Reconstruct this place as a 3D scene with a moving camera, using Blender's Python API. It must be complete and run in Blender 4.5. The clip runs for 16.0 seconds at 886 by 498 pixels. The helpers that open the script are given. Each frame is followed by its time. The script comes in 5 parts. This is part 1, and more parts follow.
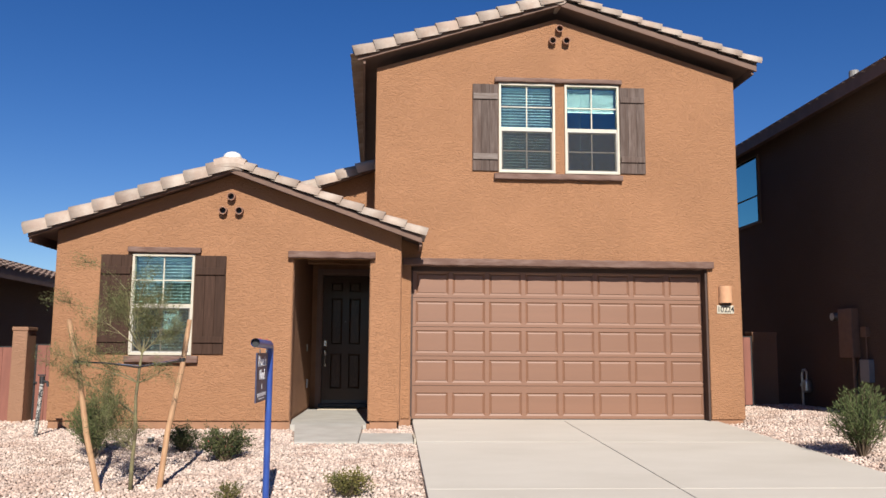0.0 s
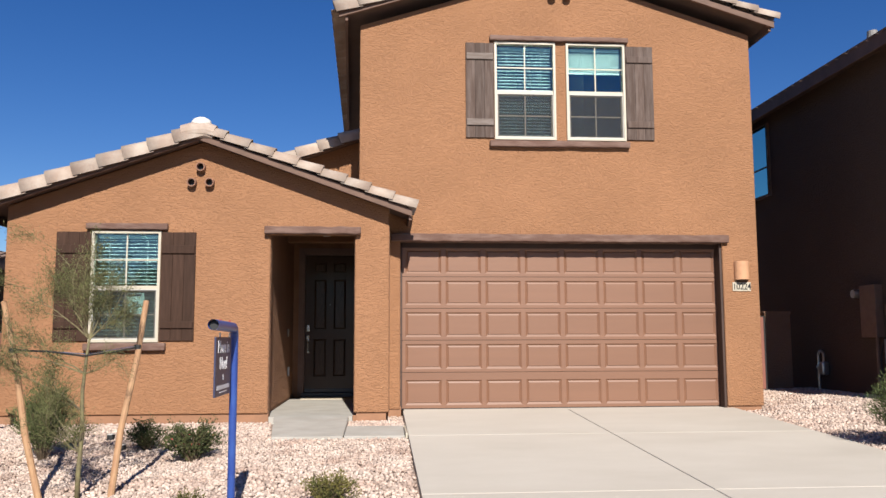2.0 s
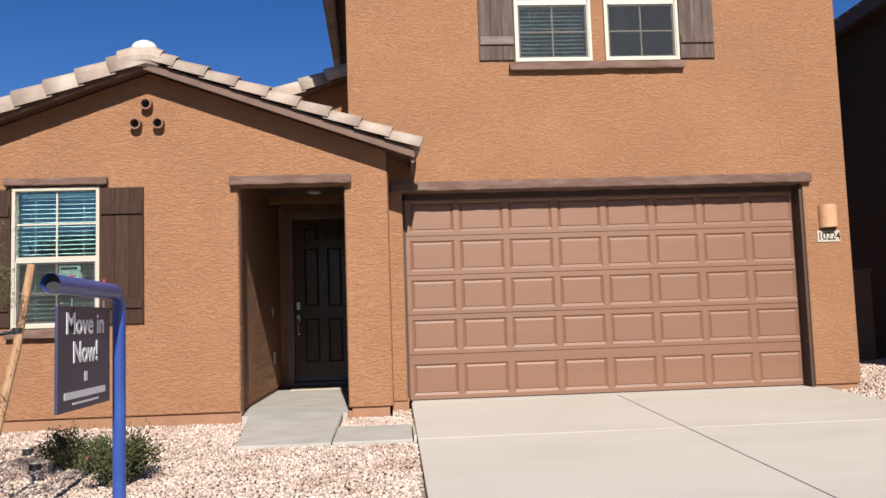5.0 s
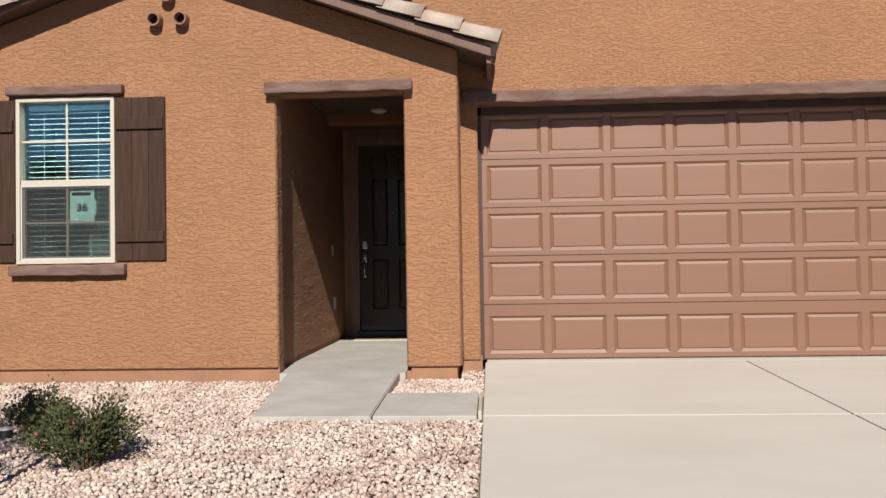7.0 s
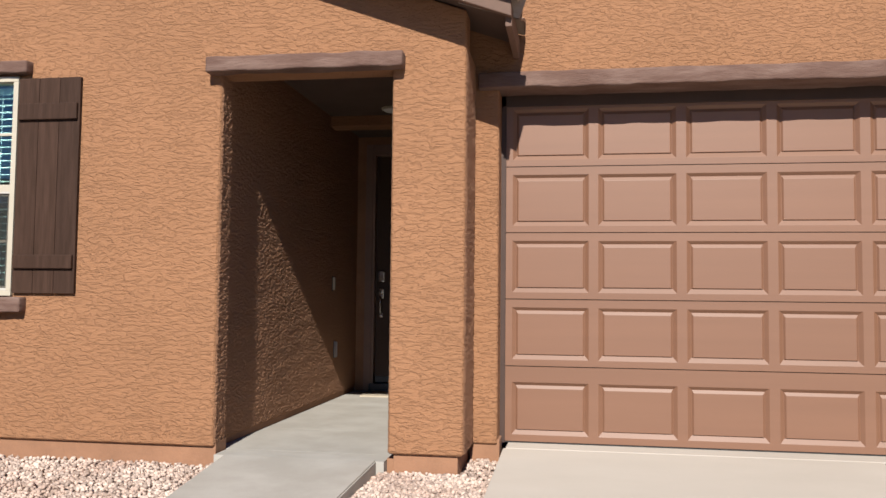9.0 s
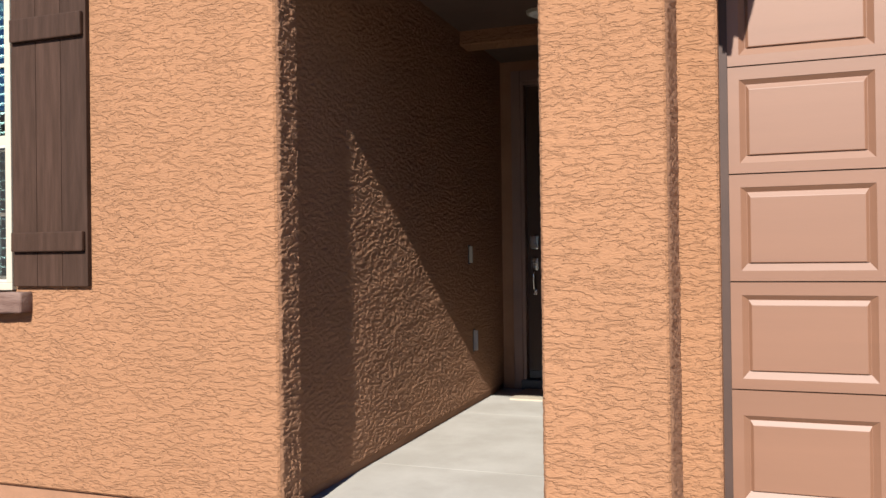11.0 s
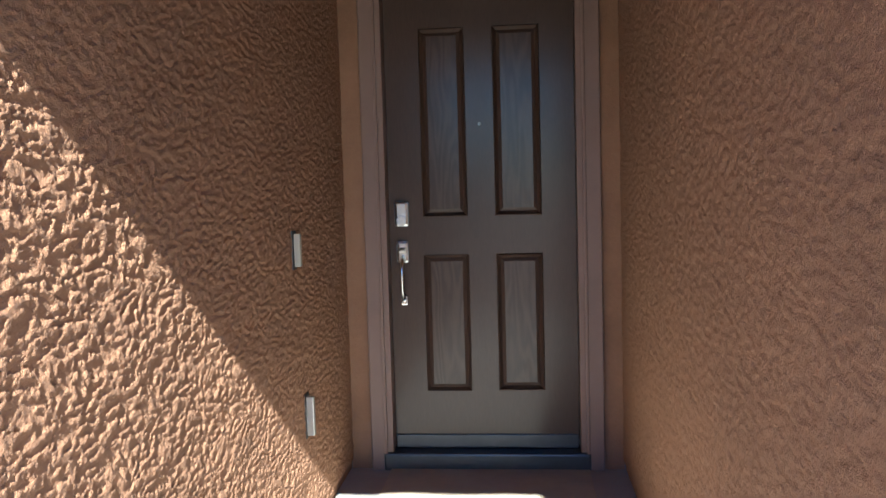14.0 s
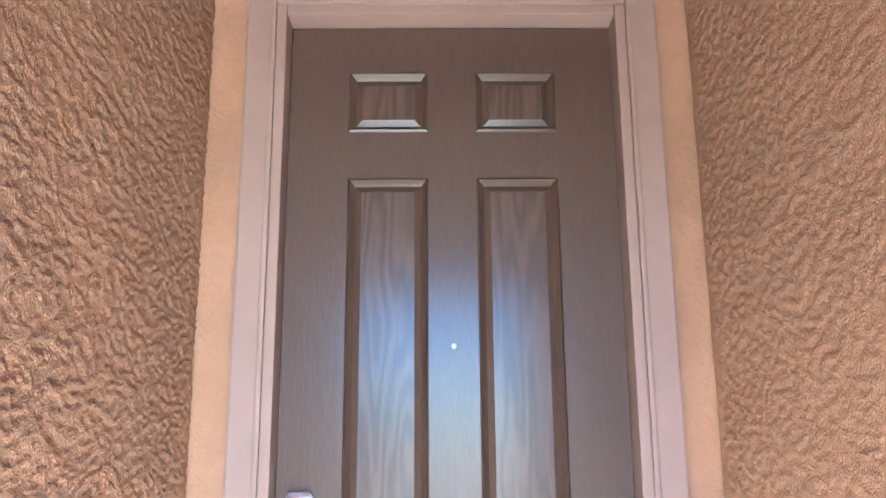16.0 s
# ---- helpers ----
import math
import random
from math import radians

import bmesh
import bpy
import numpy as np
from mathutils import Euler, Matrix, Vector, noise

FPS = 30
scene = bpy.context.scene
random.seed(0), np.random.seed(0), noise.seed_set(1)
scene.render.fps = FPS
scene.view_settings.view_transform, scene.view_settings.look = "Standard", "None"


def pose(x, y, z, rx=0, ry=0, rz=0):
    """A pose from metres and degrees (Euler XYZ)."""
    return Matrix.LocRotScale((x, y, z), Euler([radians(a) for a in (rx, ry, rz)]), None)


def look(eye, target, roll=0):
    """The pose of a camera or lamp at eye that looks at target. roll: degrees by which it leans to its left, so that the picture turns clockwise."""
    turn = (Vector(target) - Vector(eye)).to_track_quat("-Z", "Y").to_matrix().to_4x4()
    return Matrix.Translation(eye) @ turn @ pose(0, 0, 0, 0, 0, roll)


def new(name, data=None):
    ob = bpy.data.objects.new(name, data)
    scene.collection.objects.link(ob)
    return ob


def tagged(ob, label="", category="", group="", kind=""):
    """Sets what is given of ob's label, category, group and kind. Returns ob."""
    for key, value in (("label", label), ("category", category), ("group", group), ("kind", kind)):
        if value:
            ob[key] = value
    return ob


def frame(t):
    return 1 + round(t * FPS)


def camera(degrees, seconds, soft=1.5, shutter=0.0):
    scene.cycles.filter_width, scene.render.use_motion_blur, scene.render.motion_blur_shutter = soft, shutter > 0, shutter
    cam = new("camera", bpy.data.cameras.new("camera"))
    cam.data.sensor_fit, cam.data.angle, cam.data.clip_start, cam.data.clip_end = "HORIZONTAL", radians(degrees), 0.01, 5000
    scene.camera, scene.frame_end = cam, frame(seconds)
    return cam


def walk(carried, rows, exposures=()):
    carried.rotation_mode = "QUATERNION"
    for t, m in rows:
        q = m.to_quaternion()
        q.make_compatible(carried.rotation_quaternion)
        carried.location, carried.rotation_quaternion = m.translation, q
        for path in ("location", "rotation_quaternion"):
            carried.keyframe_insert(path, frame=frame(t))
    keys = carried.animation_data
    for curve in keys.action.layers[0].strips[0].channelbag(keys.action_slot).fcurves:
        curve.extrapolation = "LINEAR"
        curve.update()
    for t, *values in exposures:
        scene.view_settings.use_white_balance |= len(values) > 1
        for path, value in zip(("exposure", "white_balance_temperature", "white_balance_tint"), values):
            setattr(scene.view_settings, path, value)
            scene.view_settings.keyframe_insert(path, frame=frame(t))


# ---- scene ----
cam = camera(56.0, 16.0)
EXPOSURES = [(0.0, 0.68, 6500, 10), (4.2, 0.72, 6500, 10), (7.0, 0.53, 6500, 10), (8.5, 0.58, 6500, 10), (9.5, 0.66, 6450, 10), (10.2, 1.0, 6400, 10), (12.3, 1.04, 6400, 10), (13.0, 1.2, 6300, 8), (13.5, 1.72, 6150, 5),
             (14.0, 3.12, 5620, 0), (14.5, 3.50, 5480, -3), (15.0, 5.0, 4550, -8), (15.5, 5.68, 5020, -6), (16.0, 5.92, 4850, -5)]
PATH = [
    (0, (0.431, -0.259, 1.55), (0.552, 1.722, 1.799), 0.4),
    (0.5, (0.381, -0.059, 1.546), (0.536, 1.923, 1.766), -0.5),
    (1, (0.394, 0.211, 1.539), (0.568, 2.195, 1.716), -0.2),
    (1.5, (0.425, 0.531, 1.531), (0.576, 2.518, 1.711), 0.1),
    (2, (0.439, 0.903, 1.526), (0.59, 2.886, 1.741), -0.2),
    (2.5, (0.433, 1.256, 1.517), (0.638, 3.228, 1.781), 0.0),
    (3, (0.454, 1.592, 1.506), (0.662, 3.561, 1.793), -0.5),
    (3.5, (0.48, 2.016, 1.495), (0.673, 3.992, 1.736), -1.4),
    (4, (0.511, 2.486, 1.483), (0.708, 4.467, 1.666), -1.4),
    (4.2, (0.526, 2.651, 1.481), (0.71, 4.635, 1.657), -1.8),
    (6.3, (0.728, 4.613, 1.389), (0.718, 6.609, 1.525), 0.1),
    (6.5, (0.757, 4.801, 1.39), (0.71, 6.798, 1.49), -0.1),
    (7, (0.856, 5.184, 1.408), (0.74, 7.18, 1.452), -0.9),
    (7.5, (0.982, 5.691, 1.424), (0.85, 7.682, 1.56), -1.5),
    (8, (1.109, 6.27, 1.442), (0.943, 8.258, 1.588), -0.9),
    (8.5, (1.214, 6.841, 1.471), (1.025, 8.828, 1.589), -0.3),
    (9, (1.266, 7.401, 1.522), (0.952, 9.373, 1.636), 0.6),
    (9.5, (1.19, 7.961, 1.575), (0.789, 9.917, 1.687), -0.9),
    (10, (1.123, 8.487, 1.606), (0.607, 10.417, 1.696), -1.5),
    (10.2, (1.083, 8.679, 1.613), (0.517, 10.595, 1.693), -0.9),
    (12.3, (0.336, 10.777, 1.718), (-0.413, 12.632, 1.634), -2.0),
    (12.5, (0.259, 10.976, 1.727), (-0.458, 12.844, 1.671), -1.8),
    (12.8, (0.119, 11.241, 1.756), (-0.518, 13.138, 1.708), -2.1),
    (13, (0.027, 11.422, 1.773), (-0.528, 13.344, 1.714), -2.2),
    (13.5, (-0.158, 11.872, 1.825), (-0.453, 13.847, 1.71), -1.9),
    (14, (-0.275, 12.424, 1.858), (-0.469, 14.409, 1.713), -1.6),
    (14.5, (-0.382, 12.986, 1.882), (-0.52, 14.978, 1.763), -1.6),
    (14.7, (-0.407, 13.212, 1.893), (-0.526, 15.207, 1.834), -1.0),
    (15, (-0.439, 13.52, 1.911), (-0.523, 15.515, 2.025), -0.3),
    (15.3, (-0.492, 13.767, 1.9), (-0.52, 15.745, 2.197), -0.2),
    (15.5, (-0.511, 13.919, 1.902), (-0.52, 15.874, 2.324), 0.5),
    (16, (-0.53, 14.296, 1.913), (-0.509, 16.243, 2.37), -0.4),
]
walk(cam, [(t, look(eye, target, roll)) for t, eye, target, roll in PATH], EXPOSURES)

# ---------- sky, sun ----------
SUN_FROM = Vector((0.092, -1.0, 0.715)).normalized()
world = bpy.data.worlds.new("sky")
scene.world = world
world.use_nodes = True
sky = world.node_tree.nodes.new("ShaderNodeTexSky")
sky.sky_type, sky.sun_disc = "NISHITA", False
sky.sun_elevation = math.asin(SUN_FROM.z)
sky.sun_rotation = math.atan2(SUN_FROM.x, SUN_FROM.y)
sky.altitude, sky.air_density, sky.dust_density, sky.ozone_density = 1000, 1.0, 0.0, 3.5
clear = world.node_tree.nodes.new("ShaderNodeHueSaturation")
clear.inputs["Saturation"].default_value = 1.30
clear.inputs["Hue"].default_value, clear.inputs["Value"].default_value = 0.514, 1.36
world.node_tree.links.new(sky.outputs[0], clear.inputs["Color"])
world.node_tree.links.new(clear.outputs[0], world.node_tree.nodes["Background"].inputs[0])
world.node_tree.nodes["Background"].inputs[1].default_value = 0.042
sun = new("sun", bpy.data.lights.new("sun", "SUN"))
sun.data.energy, sun.data.angle, sun.data.color = 5.0, radians(0.53), (1.0, 0.95, 0.87)
sun.matrix_world = look(SUN_FROM * 30, (0, 0, 0))


# ---------- materials ----------
def node(nt, kind, **sockets):
    n = nt.nodes.new(kind)
    for key, value in sockets.items():
        n.inputs[key.replace("_", " ")].default_value = value
    return n


def mat(name, color, rough=0.8, metal=0.0, vary=0.0, scale=6.0, grain=0.0, bump=0.0, bump_scale=40.0,
        stretch=(1, 1, 1), dist=0.01, second=None, spread=(0.4, 0.65), per_object=0.0, per_island=0.0, coat=0.0):
    """A painted, mineral or wooden surface: two scales of colour variation and relief."""
    m = bpy.data.materials.new(name)
    m.use_nodes = True
    nt = m.node_tree
    b = nt.nodes["Principled BSDF"]
    b.inputs["Roughness"].default_value, b.inputs["Metallic"].default_value = rough, metal
    b.inputs["Coat Weight"].default_value = coat
    geo = nt.nodes.new("ShaderNodeNewGeometry")
    mapping = nt.nodes.new("ShaderNodeMapping")
    mapping.inputs["Scale"].default_value = stretch
    nt.links.new(geo.outputs["Position"], mapping.inputs[0])
    big = node(nt, "ShaderNodeTexNoise", Scale=scale, Detail=5.0, Roughness=0.6)
    nt.links.new(mapping.outputs[0], big.inputs["Vector"])
    ramp = nt.nodes.new("ShaderNodeMapRange")
    ramp.inputs[1].default_value, ramp.inputs[2].default_value = spread
    nt.links.new(big.outputs[0], ramp.inputs[0])
    mix = nt.nodes.new("ShaderNodeMix")
    mix.data_type = "RGBA"
    other = second or tuple(c * (1 - vary) for c in color)
    mix.inputs[6].default_value, mix.inputs[7].default_value = (*color, 1), (*other, 1)
    nt.links.new(ramp.outputs[0], mix.inputs[0])
    out = mix.outputs[2]
    fine = node(nt, "ShaderNodeTexNoise", Scale=bump_scale, Detail=4.0, Roughness=0.65)
    nt.links.new(mapping.outputs[0], fine.inputs["Vector"])
    if grain or per_object or per_island:
        hsv = nt.nodes.new("ShaderNodeHueSaturation")
        add = node(nt, "ShaderNodeMath")
        add.operation = "MULTIPLY_ADD"
        add.inputs[1].default_value, add.inputs[2].default_value = grain, 1 - grain / 2
        nt.links.new(fine.outputs[0], add.inputs[0])
        value = add.outputs[0]
        for amount, kind, socket in ((per_object, "ShaderNodeObjectInfo", "Random"), (per_island, "ShaderNodeNewGeometry", "Random Per Island")):
            if amount:
                info = nt.nodes.new(kind)
                m2 = node(nt, "ShaderNodeMath")
                m2.operation = "MULTIPLY_ADD"
                m2.inputs[1].default_value = amount
                nt.links.new(info.outputs[socket], m2.inputs[0])
                nt.links.new(value, m2.inputs[2])
                m3 = node(nt, "ShaderNodeMath")
                m3.operation = "SUBTRACT"
                m3.inputs[1].default_value = amount / 2
                nt.links.new(m2.outputs[0], m3.inputs[0])
                value = m3.outputs[0]
        nt.links.new(value, hsv.inputs["Value"])
        nt.links.new(out, hsv.inputs["Color"])
        out = hsv.outputs[0]
    nt.links.new(out, b.inputs["Base Color"])
    if bump:
        bn = node(nt, "ShaderNodeBump", Strength=bump, Distance=dist)
        nt.links.new(fine.outputs[0], bn.inputs["Height"])
        nt.links.new(bn.outputs[0], b.inputs["Normal"])
    return m


def stucco_mat(name, color, depth):
    """Skip-trowel stucco: raised horizontal lace ridges over a sandy ground, with wide soft staining."""
    m = bpy.data.materials.new(name)
    m.use_nodes = True
    nt = m.node_tree
    b = nt.nodes["Principled BSDF"]
    b.inputs["Roughness"].default_value = 0.95
    b.inputs["Specular IOR Level"].default_value = 0.2
    geo = nt.nodes.new("ShaderNodeNewGeometry")
    mp = nt.nodes.new("ShaderNodeMapping")
    mp.inputs["Scale"].default_value = (1.0, 1.0, 2.9)
    nt.links.new(geo.outputs["Position"], mp.inputs[0])
    warp = node(nt, "ShaderNodeTexNoise", Scale=7.0, Detail=3.0)
    nt.links.new(mp.outputs[0], warp.inputs["Vector"])
    wmix = nt.nodes.new("ShaderNodeMix")
    wmix.data_type, wmix.inputs[0].default_value = "RGBA", 0.07
    nt.links.new(mp.outputs[0], wmix.inputs[6])
    nt.links.new(warp.outputs["Color"], wmix.inputs[7])
    ridge = node(nt, "ShaderNodeTexNoise", Scale=21.0, Detail=4.0, Roughness=0.58)
    nt.links.new(wmix.outputs[2], ridge.inputs["Vector"])
    rr = nt.nodes.new("ShaderNodeMapRange")
    rr.interpolation_type = "SMOOTHSTEP"
    rr.inputs[1].default_value, rr.inputs[2].default_value = 0.42, 0.55
    nt.links.new(ridge.outputs[0], rr.inputs[0])
    ridge2 = node(nt, "ShaderNodeTexNoise", Scale=58.0, Detail=3.0, Roughness=0.6)
    nt.links.new(wmix.outputs[2], ridge2.inputs["Vector"])
    sand = node(nt, "ShaderNodeTexNoise", Scale=260.0, Detail=3.0)
    nt.links.new(geo.outputs["Position"], sand.inputs["Vector"])
    h1 = node(nt, "ShaderNodeMath")
    h1.operation, h1.inputs[1].default_value = "MULTIPLY_ADD", 1.25
    nt.links.new(ridge2.outputs[0], h1.inputs[0])
    nt.links.new(rr.outputs[0], h1.inputs[2])
    h2 = node(nt, "ShaderNodeMath")
    h2.operation, h2.inputs[1].default_value = "MULTIPLY_ADD", 0.3
    nt.links.new(sand.outputs[0], h2.inputs[0])
    nt.links.new(h1.outputs[0], h2.inputs[2])
    bn = node(nt, "ShaderNodeBump", Strength=0.80, Distance=depth)
    nt.links.new(h2.outputs[0], bn.inputs["Height"])
    nt.links.new(bn.outputs[0], b.inputs["Normal"])
    stain = node(nt, "ShaderNodeTexNoise", Scale=0.9, Detail=6.0, Roughness=0.6)
    nt.links.new(geo.outputs["Position"], stain.inputs["Vector"])
    sr = nt.nodes.new("ShaderNodeMapRange")
    sr.inputs[1].default_value, sr.inputs[2].default_value = 0.35, 0.7
    sr.inputs[3].default_value, sr.inputs[4].default_value = 0.93, 1.06
    nt.links.new(stain.outputs[0], sr.inputs[0])
    g = node(nt, "ShaderNodeMath")
    g.operation, g.inputs[1].default_value = "MULTIPLY_ADD", 0.16
    nt.links.new(ridge2.outputs[0], g.inputs[0])
    g2 = node(nt, "ShaderNodeMath")
    g2.operation, g2.inputs[1].default_value = "SUBTRACT", 0.08
    nt.links.new(sr.outputs[0], g.inputs[2])
    nt.links.new(g.outputs[0], g2.inputs[0])
    hsv = nt.nodes.new("ShaderNodeHueSaturation")
    hsv.inputs["Color"].default_value = (*color, 1)
    nt.links.new(g2.outputs[0], hsv.inputs["Value"])
    nt.links.new(hsv.outputs[0], b.inputs["Base Color"])
    return m


def glass_mat(name, color=(0.9, 0.95, 0.95)):
    m = bpy.data.materials.new(name)
    m.use_nodes = True
    b = m.node_tree.nodes["Principled BSDF"]
    b.inputs["Base Color"].default_value = (*color, 1)
    b.inputs["Roughness"].default_value, b.inputs["IOR"].default_value = 0.02, 1.95
    b.inputs["Transmission Weight"].default_value = 1.0
    return m


STUCCO = stucco_mat("stucco_terracotta", (0.304, 0.155, 0.082), 0.0065)
STUCCO_SMOOTH = mat("stucco_base_coat", (0.293, 0.152, 0.087), 0.95, vary=0.2, scale=3, grain=0.2, bump=0.5, bump_scale=60, dist=0.004)
# neighbours' stucco: the shade on their side walls is partly in this brown
STUCCO_SHADED = stucco_mat("stucco_brown_shaded", (0.11, 0.072, 0.052), 0.008)
FOAM = mat("trim_foam_brown", (0.114, 0.062, 0.046), 0.9, second=(0.175, 0.110, 0.087), scale=9, grain=0.35, bump=0.7, bump_scale=55, stretch=(0.35, 1, 1.6), dist=0.01)
FASCIA = mat("fascia_paint", (0.140, 0.080, 0.056), 0.75, vary=0.25, scale=3, grain=0.15, bump=0.2, bump_scale=80, dist=0.003)
SOFFIT = mat("soffit_paint", (0.106, 0.065, 0.047), 0.85, vary=0.2, scale=2, grain=0.15, bump=0.2, bump_scale=70, dist=0.003)
TILE = mat("concrete_roof_tile", (0.295, 0.220, 0.174), 0.85, second=(0.37, 0.305, 0.252), scale=4, grain=0.35, bump=0.35, bump_scale=70, dist=0.004, per_object=0.34)
TILE_FIELD = mat("concrete_field_tile", (0.304, 0.220, 0.167), 0.85, second=(0.380, 0.312, 0.251), scale=4, grain=0.35, bump=0.35, bump_scale=70, dist=0.004, per_island=0.3)
MORTAR = mat("white_mortar", (0.570, 0.547, 0.509), 0.9, vary=0.15, scale=20, bump=0.4, bump_scale=60)
GARAGE = mat("garage_steel_paint", (0.188, 0.093, 0.055), 0.5, vary=0.1, scale=1.2, grain=0.08, bump=0.12, bump_scale=120, stretch=(0.15, 1, 3), dist=0.002)
GARAGE.node_tree.nodes["Principled BSDF"].inputs["Specular IOR Level"].default_value = 0.5
GTRIM = mat("garage_trim_paint", (0.052, 0.027, 0.019), 0.7, vary=0.2, scale=4, grain=0.15, bump=0.15, bump_scale=90, dist=0.002)
SHUTTER = mat("shutter_stain", (0.036, 0.018, 0.011), 0.75, second=(0.052, 0.027, 0.018), scale=5, grain=0.4, bump=0.5, bump_scale=26, stretch=(6, 1, 0.5), dist=0.004, per_object=0.25)
SHUTTER.node_tree.nodes["Principled BSDF"].inputs["Specular IOR Level"].default_value = 0.2
SHUTTER_UP = mat("weathered_shutter_wood", (0.065, 0.040, 0.030), 0.85, second=(0.110, 0.080, 0.067), scale=5, grain=0.5, bump=0.6, bump_scale=26, stretch=(6, 1, 0.5), dist=0.004, per_object=0.3)
VINYL = mat("white_vinyl", (0.45, 0.405, 0.32), 0.4, vary=0.05, scale=5)
BLIND = mat("blind_slat", (0.72, 0.73, 0.71), 0.5, vary=0.05, scale=3)
SCREEN = mat("insect_screen", (0.028, 0.028, 0.028), 0.8, vary=0.2, scale=200)
weave = SCREEN.node_tree
see = weave.nodes.new("ShaderNodeBsdfTransparent")
blend = weave.nodes.new("ShaderNodeMixShader")
blend.inputs[0].default_value = 0.34
weave.links.new(see.outputs[0], blend.inputs[1])
weave.links.new(weave.nodes["Principled BSDF"].outputs[0], blend.inputs[2])
weave.links.new(blend.outputs[0], weave.nodes["Material Output"].inputs["Surface"])
PANE = glass_mat("window_glass", (0.44, 0.68, 0.66))
PANE_MIRROR = mat("coated_reflecting_glass", (0.22, 0.46, 0.44), 0.03, 1.0)
DARKROOM = mat("room_wall", (0.30, 0.28, 0.25), 0.9, vary=0.1, scale=1)
CONCRETE = mat("broom_concrete", (0.42, 0.378, 0.322), 0.9, second=(0.50, 0.458, 0.40), scale=0.9, grain=0.12, bump=0.35, bump_scale=160, spread=(0.25, 0.8), stretch=(0.7, 1.4, 1), dist=0.003, per_object=0.06)
PORCH = mat("porch_concrete", (0.335, 0.312, 0.275), 0.85, second=(0.395, 0.372, 0.335), scale=2.4, grain=0.12, bump=0.25, bump_scale=90, dist=0.003)
STOOP = mat("patched_concrete", (0.42, 0.36, 0.27), 0.85, second=(0.36, 0.31, 0.24), scale=5, grain=0.2, bump=0.3, bump_scale=80, dist=0.003)
DIRT = mat("gravel_bed", (0.25, 0.18, 0.145), 0.95, second=(0.39, 0.295, 0.245), scale=30, grain=0.6, bump=1.0, bump_scale=45, dist=0.02)
STONE = mat("pink_gravel", (0.51, 0.405, 0.34), 0.85, second=(0.38, 0.272, 0.218), scale=2.5, grain=0.3, bump=0.3, bump_scale=90, dist=0.003, per_island=0.75)
ASPHALT = mat("asphalt", (0.055, 0.055, 0.055), 0.9, vary=0.3, scale=3, grain=0.5, bump=0.6, bump_scale=120)
DESERT = mat("desert_ground", (0.34, 0.26, 0.19), 0.95, second=(0.24, 0.19, 0.13), scale=0.3, grain=0.3, bump=0.4, bump_scale=8)


# ---------- mesh helpers ----------
def mesh_of(name, bm, material, smooth=False):
    bmesh.ops.recalc_face_normals(bm, faces=bm.faces)
    me = bpy.data.meshes.new(name)
    bm.to_mesh(me)
    bm.free()
    me.materials.append(material)
    if smooth:
        me.shade_smooth()
    return me


def part(name, bm, material, parent=None, label="", smooth=False):
    ob = new(name, mesh_of(name, bm, material, smooth))
    if parent is not None:
        ob.parent = parent
    return tagged(ob, label)


def thing(name, label, category, group="", at=(0, 0, 0), kind=""):
    ob = new(name)
    ob.location = at
    ob.empty_display_size = 0.1
    return tagged(ob, label, category, group, kind)


def box(x0, x1, y0, y1, z0, z1, bevel=0.0, bm=None, seg=2):
    own = bm is None
    bm = bmesh.new() if own else bm
    made = bmesh.ops.create_cube(bm, size=1.0)["verts"]
    for v in made:
        v.co = Vector(((x0 + x1) / 2 + v.co.x * (x1 - x0), (y0 + y1) / 2 + v.co.y * (y1 - y0), (z0 + z1) / 2 + v.co.z * (z1 - z0)))
    if bevel:
        edges = list({e for v in made for e in v.link_edges})
        bmesh.ops.bevel(bm, geom=edges, offset=bevel, segments=seg, affect="EDGES", profile=0.6)
    return bm


def tube(points, radii, sides=10, bm=None, cap=True):
    """A tapered tube along points."""
    bm = bmesh.new() if bm is None else bm
    if not isinstance(radii, (list, tuple)):
        radii = [radii] * len(points)
    pts = [Vector(p) for p in points]
    rings, up = [], None
    for i, p in enumerate(pts):
        d = (pts[min(i + 1, len(pts) - 1)] - pts[max(i - 1, 0)]).normalized()
        side = d.orthogonal().normalized() if up is None else (up - up.dot(d) * d).normalized()
        up = side
        other = d.cross(side)
        rings.append([bm.verts.new(p + (side * math.cos(a) + other * math.sin(a)) * radii[i]) for a in [2 * math.pi * k / sides for k in range(sides)]])
    for a, b in zip(rings, rings[1:]):
        for k in range(sides):
            bm.faces.new((a[k], a[(k + 1) % sides], b[(k + 1) % sides], b[k]))
    if cap:
        bm.faces.new(rings[0][::-1])
        bm.faces.new(rings[-1])
    return bm


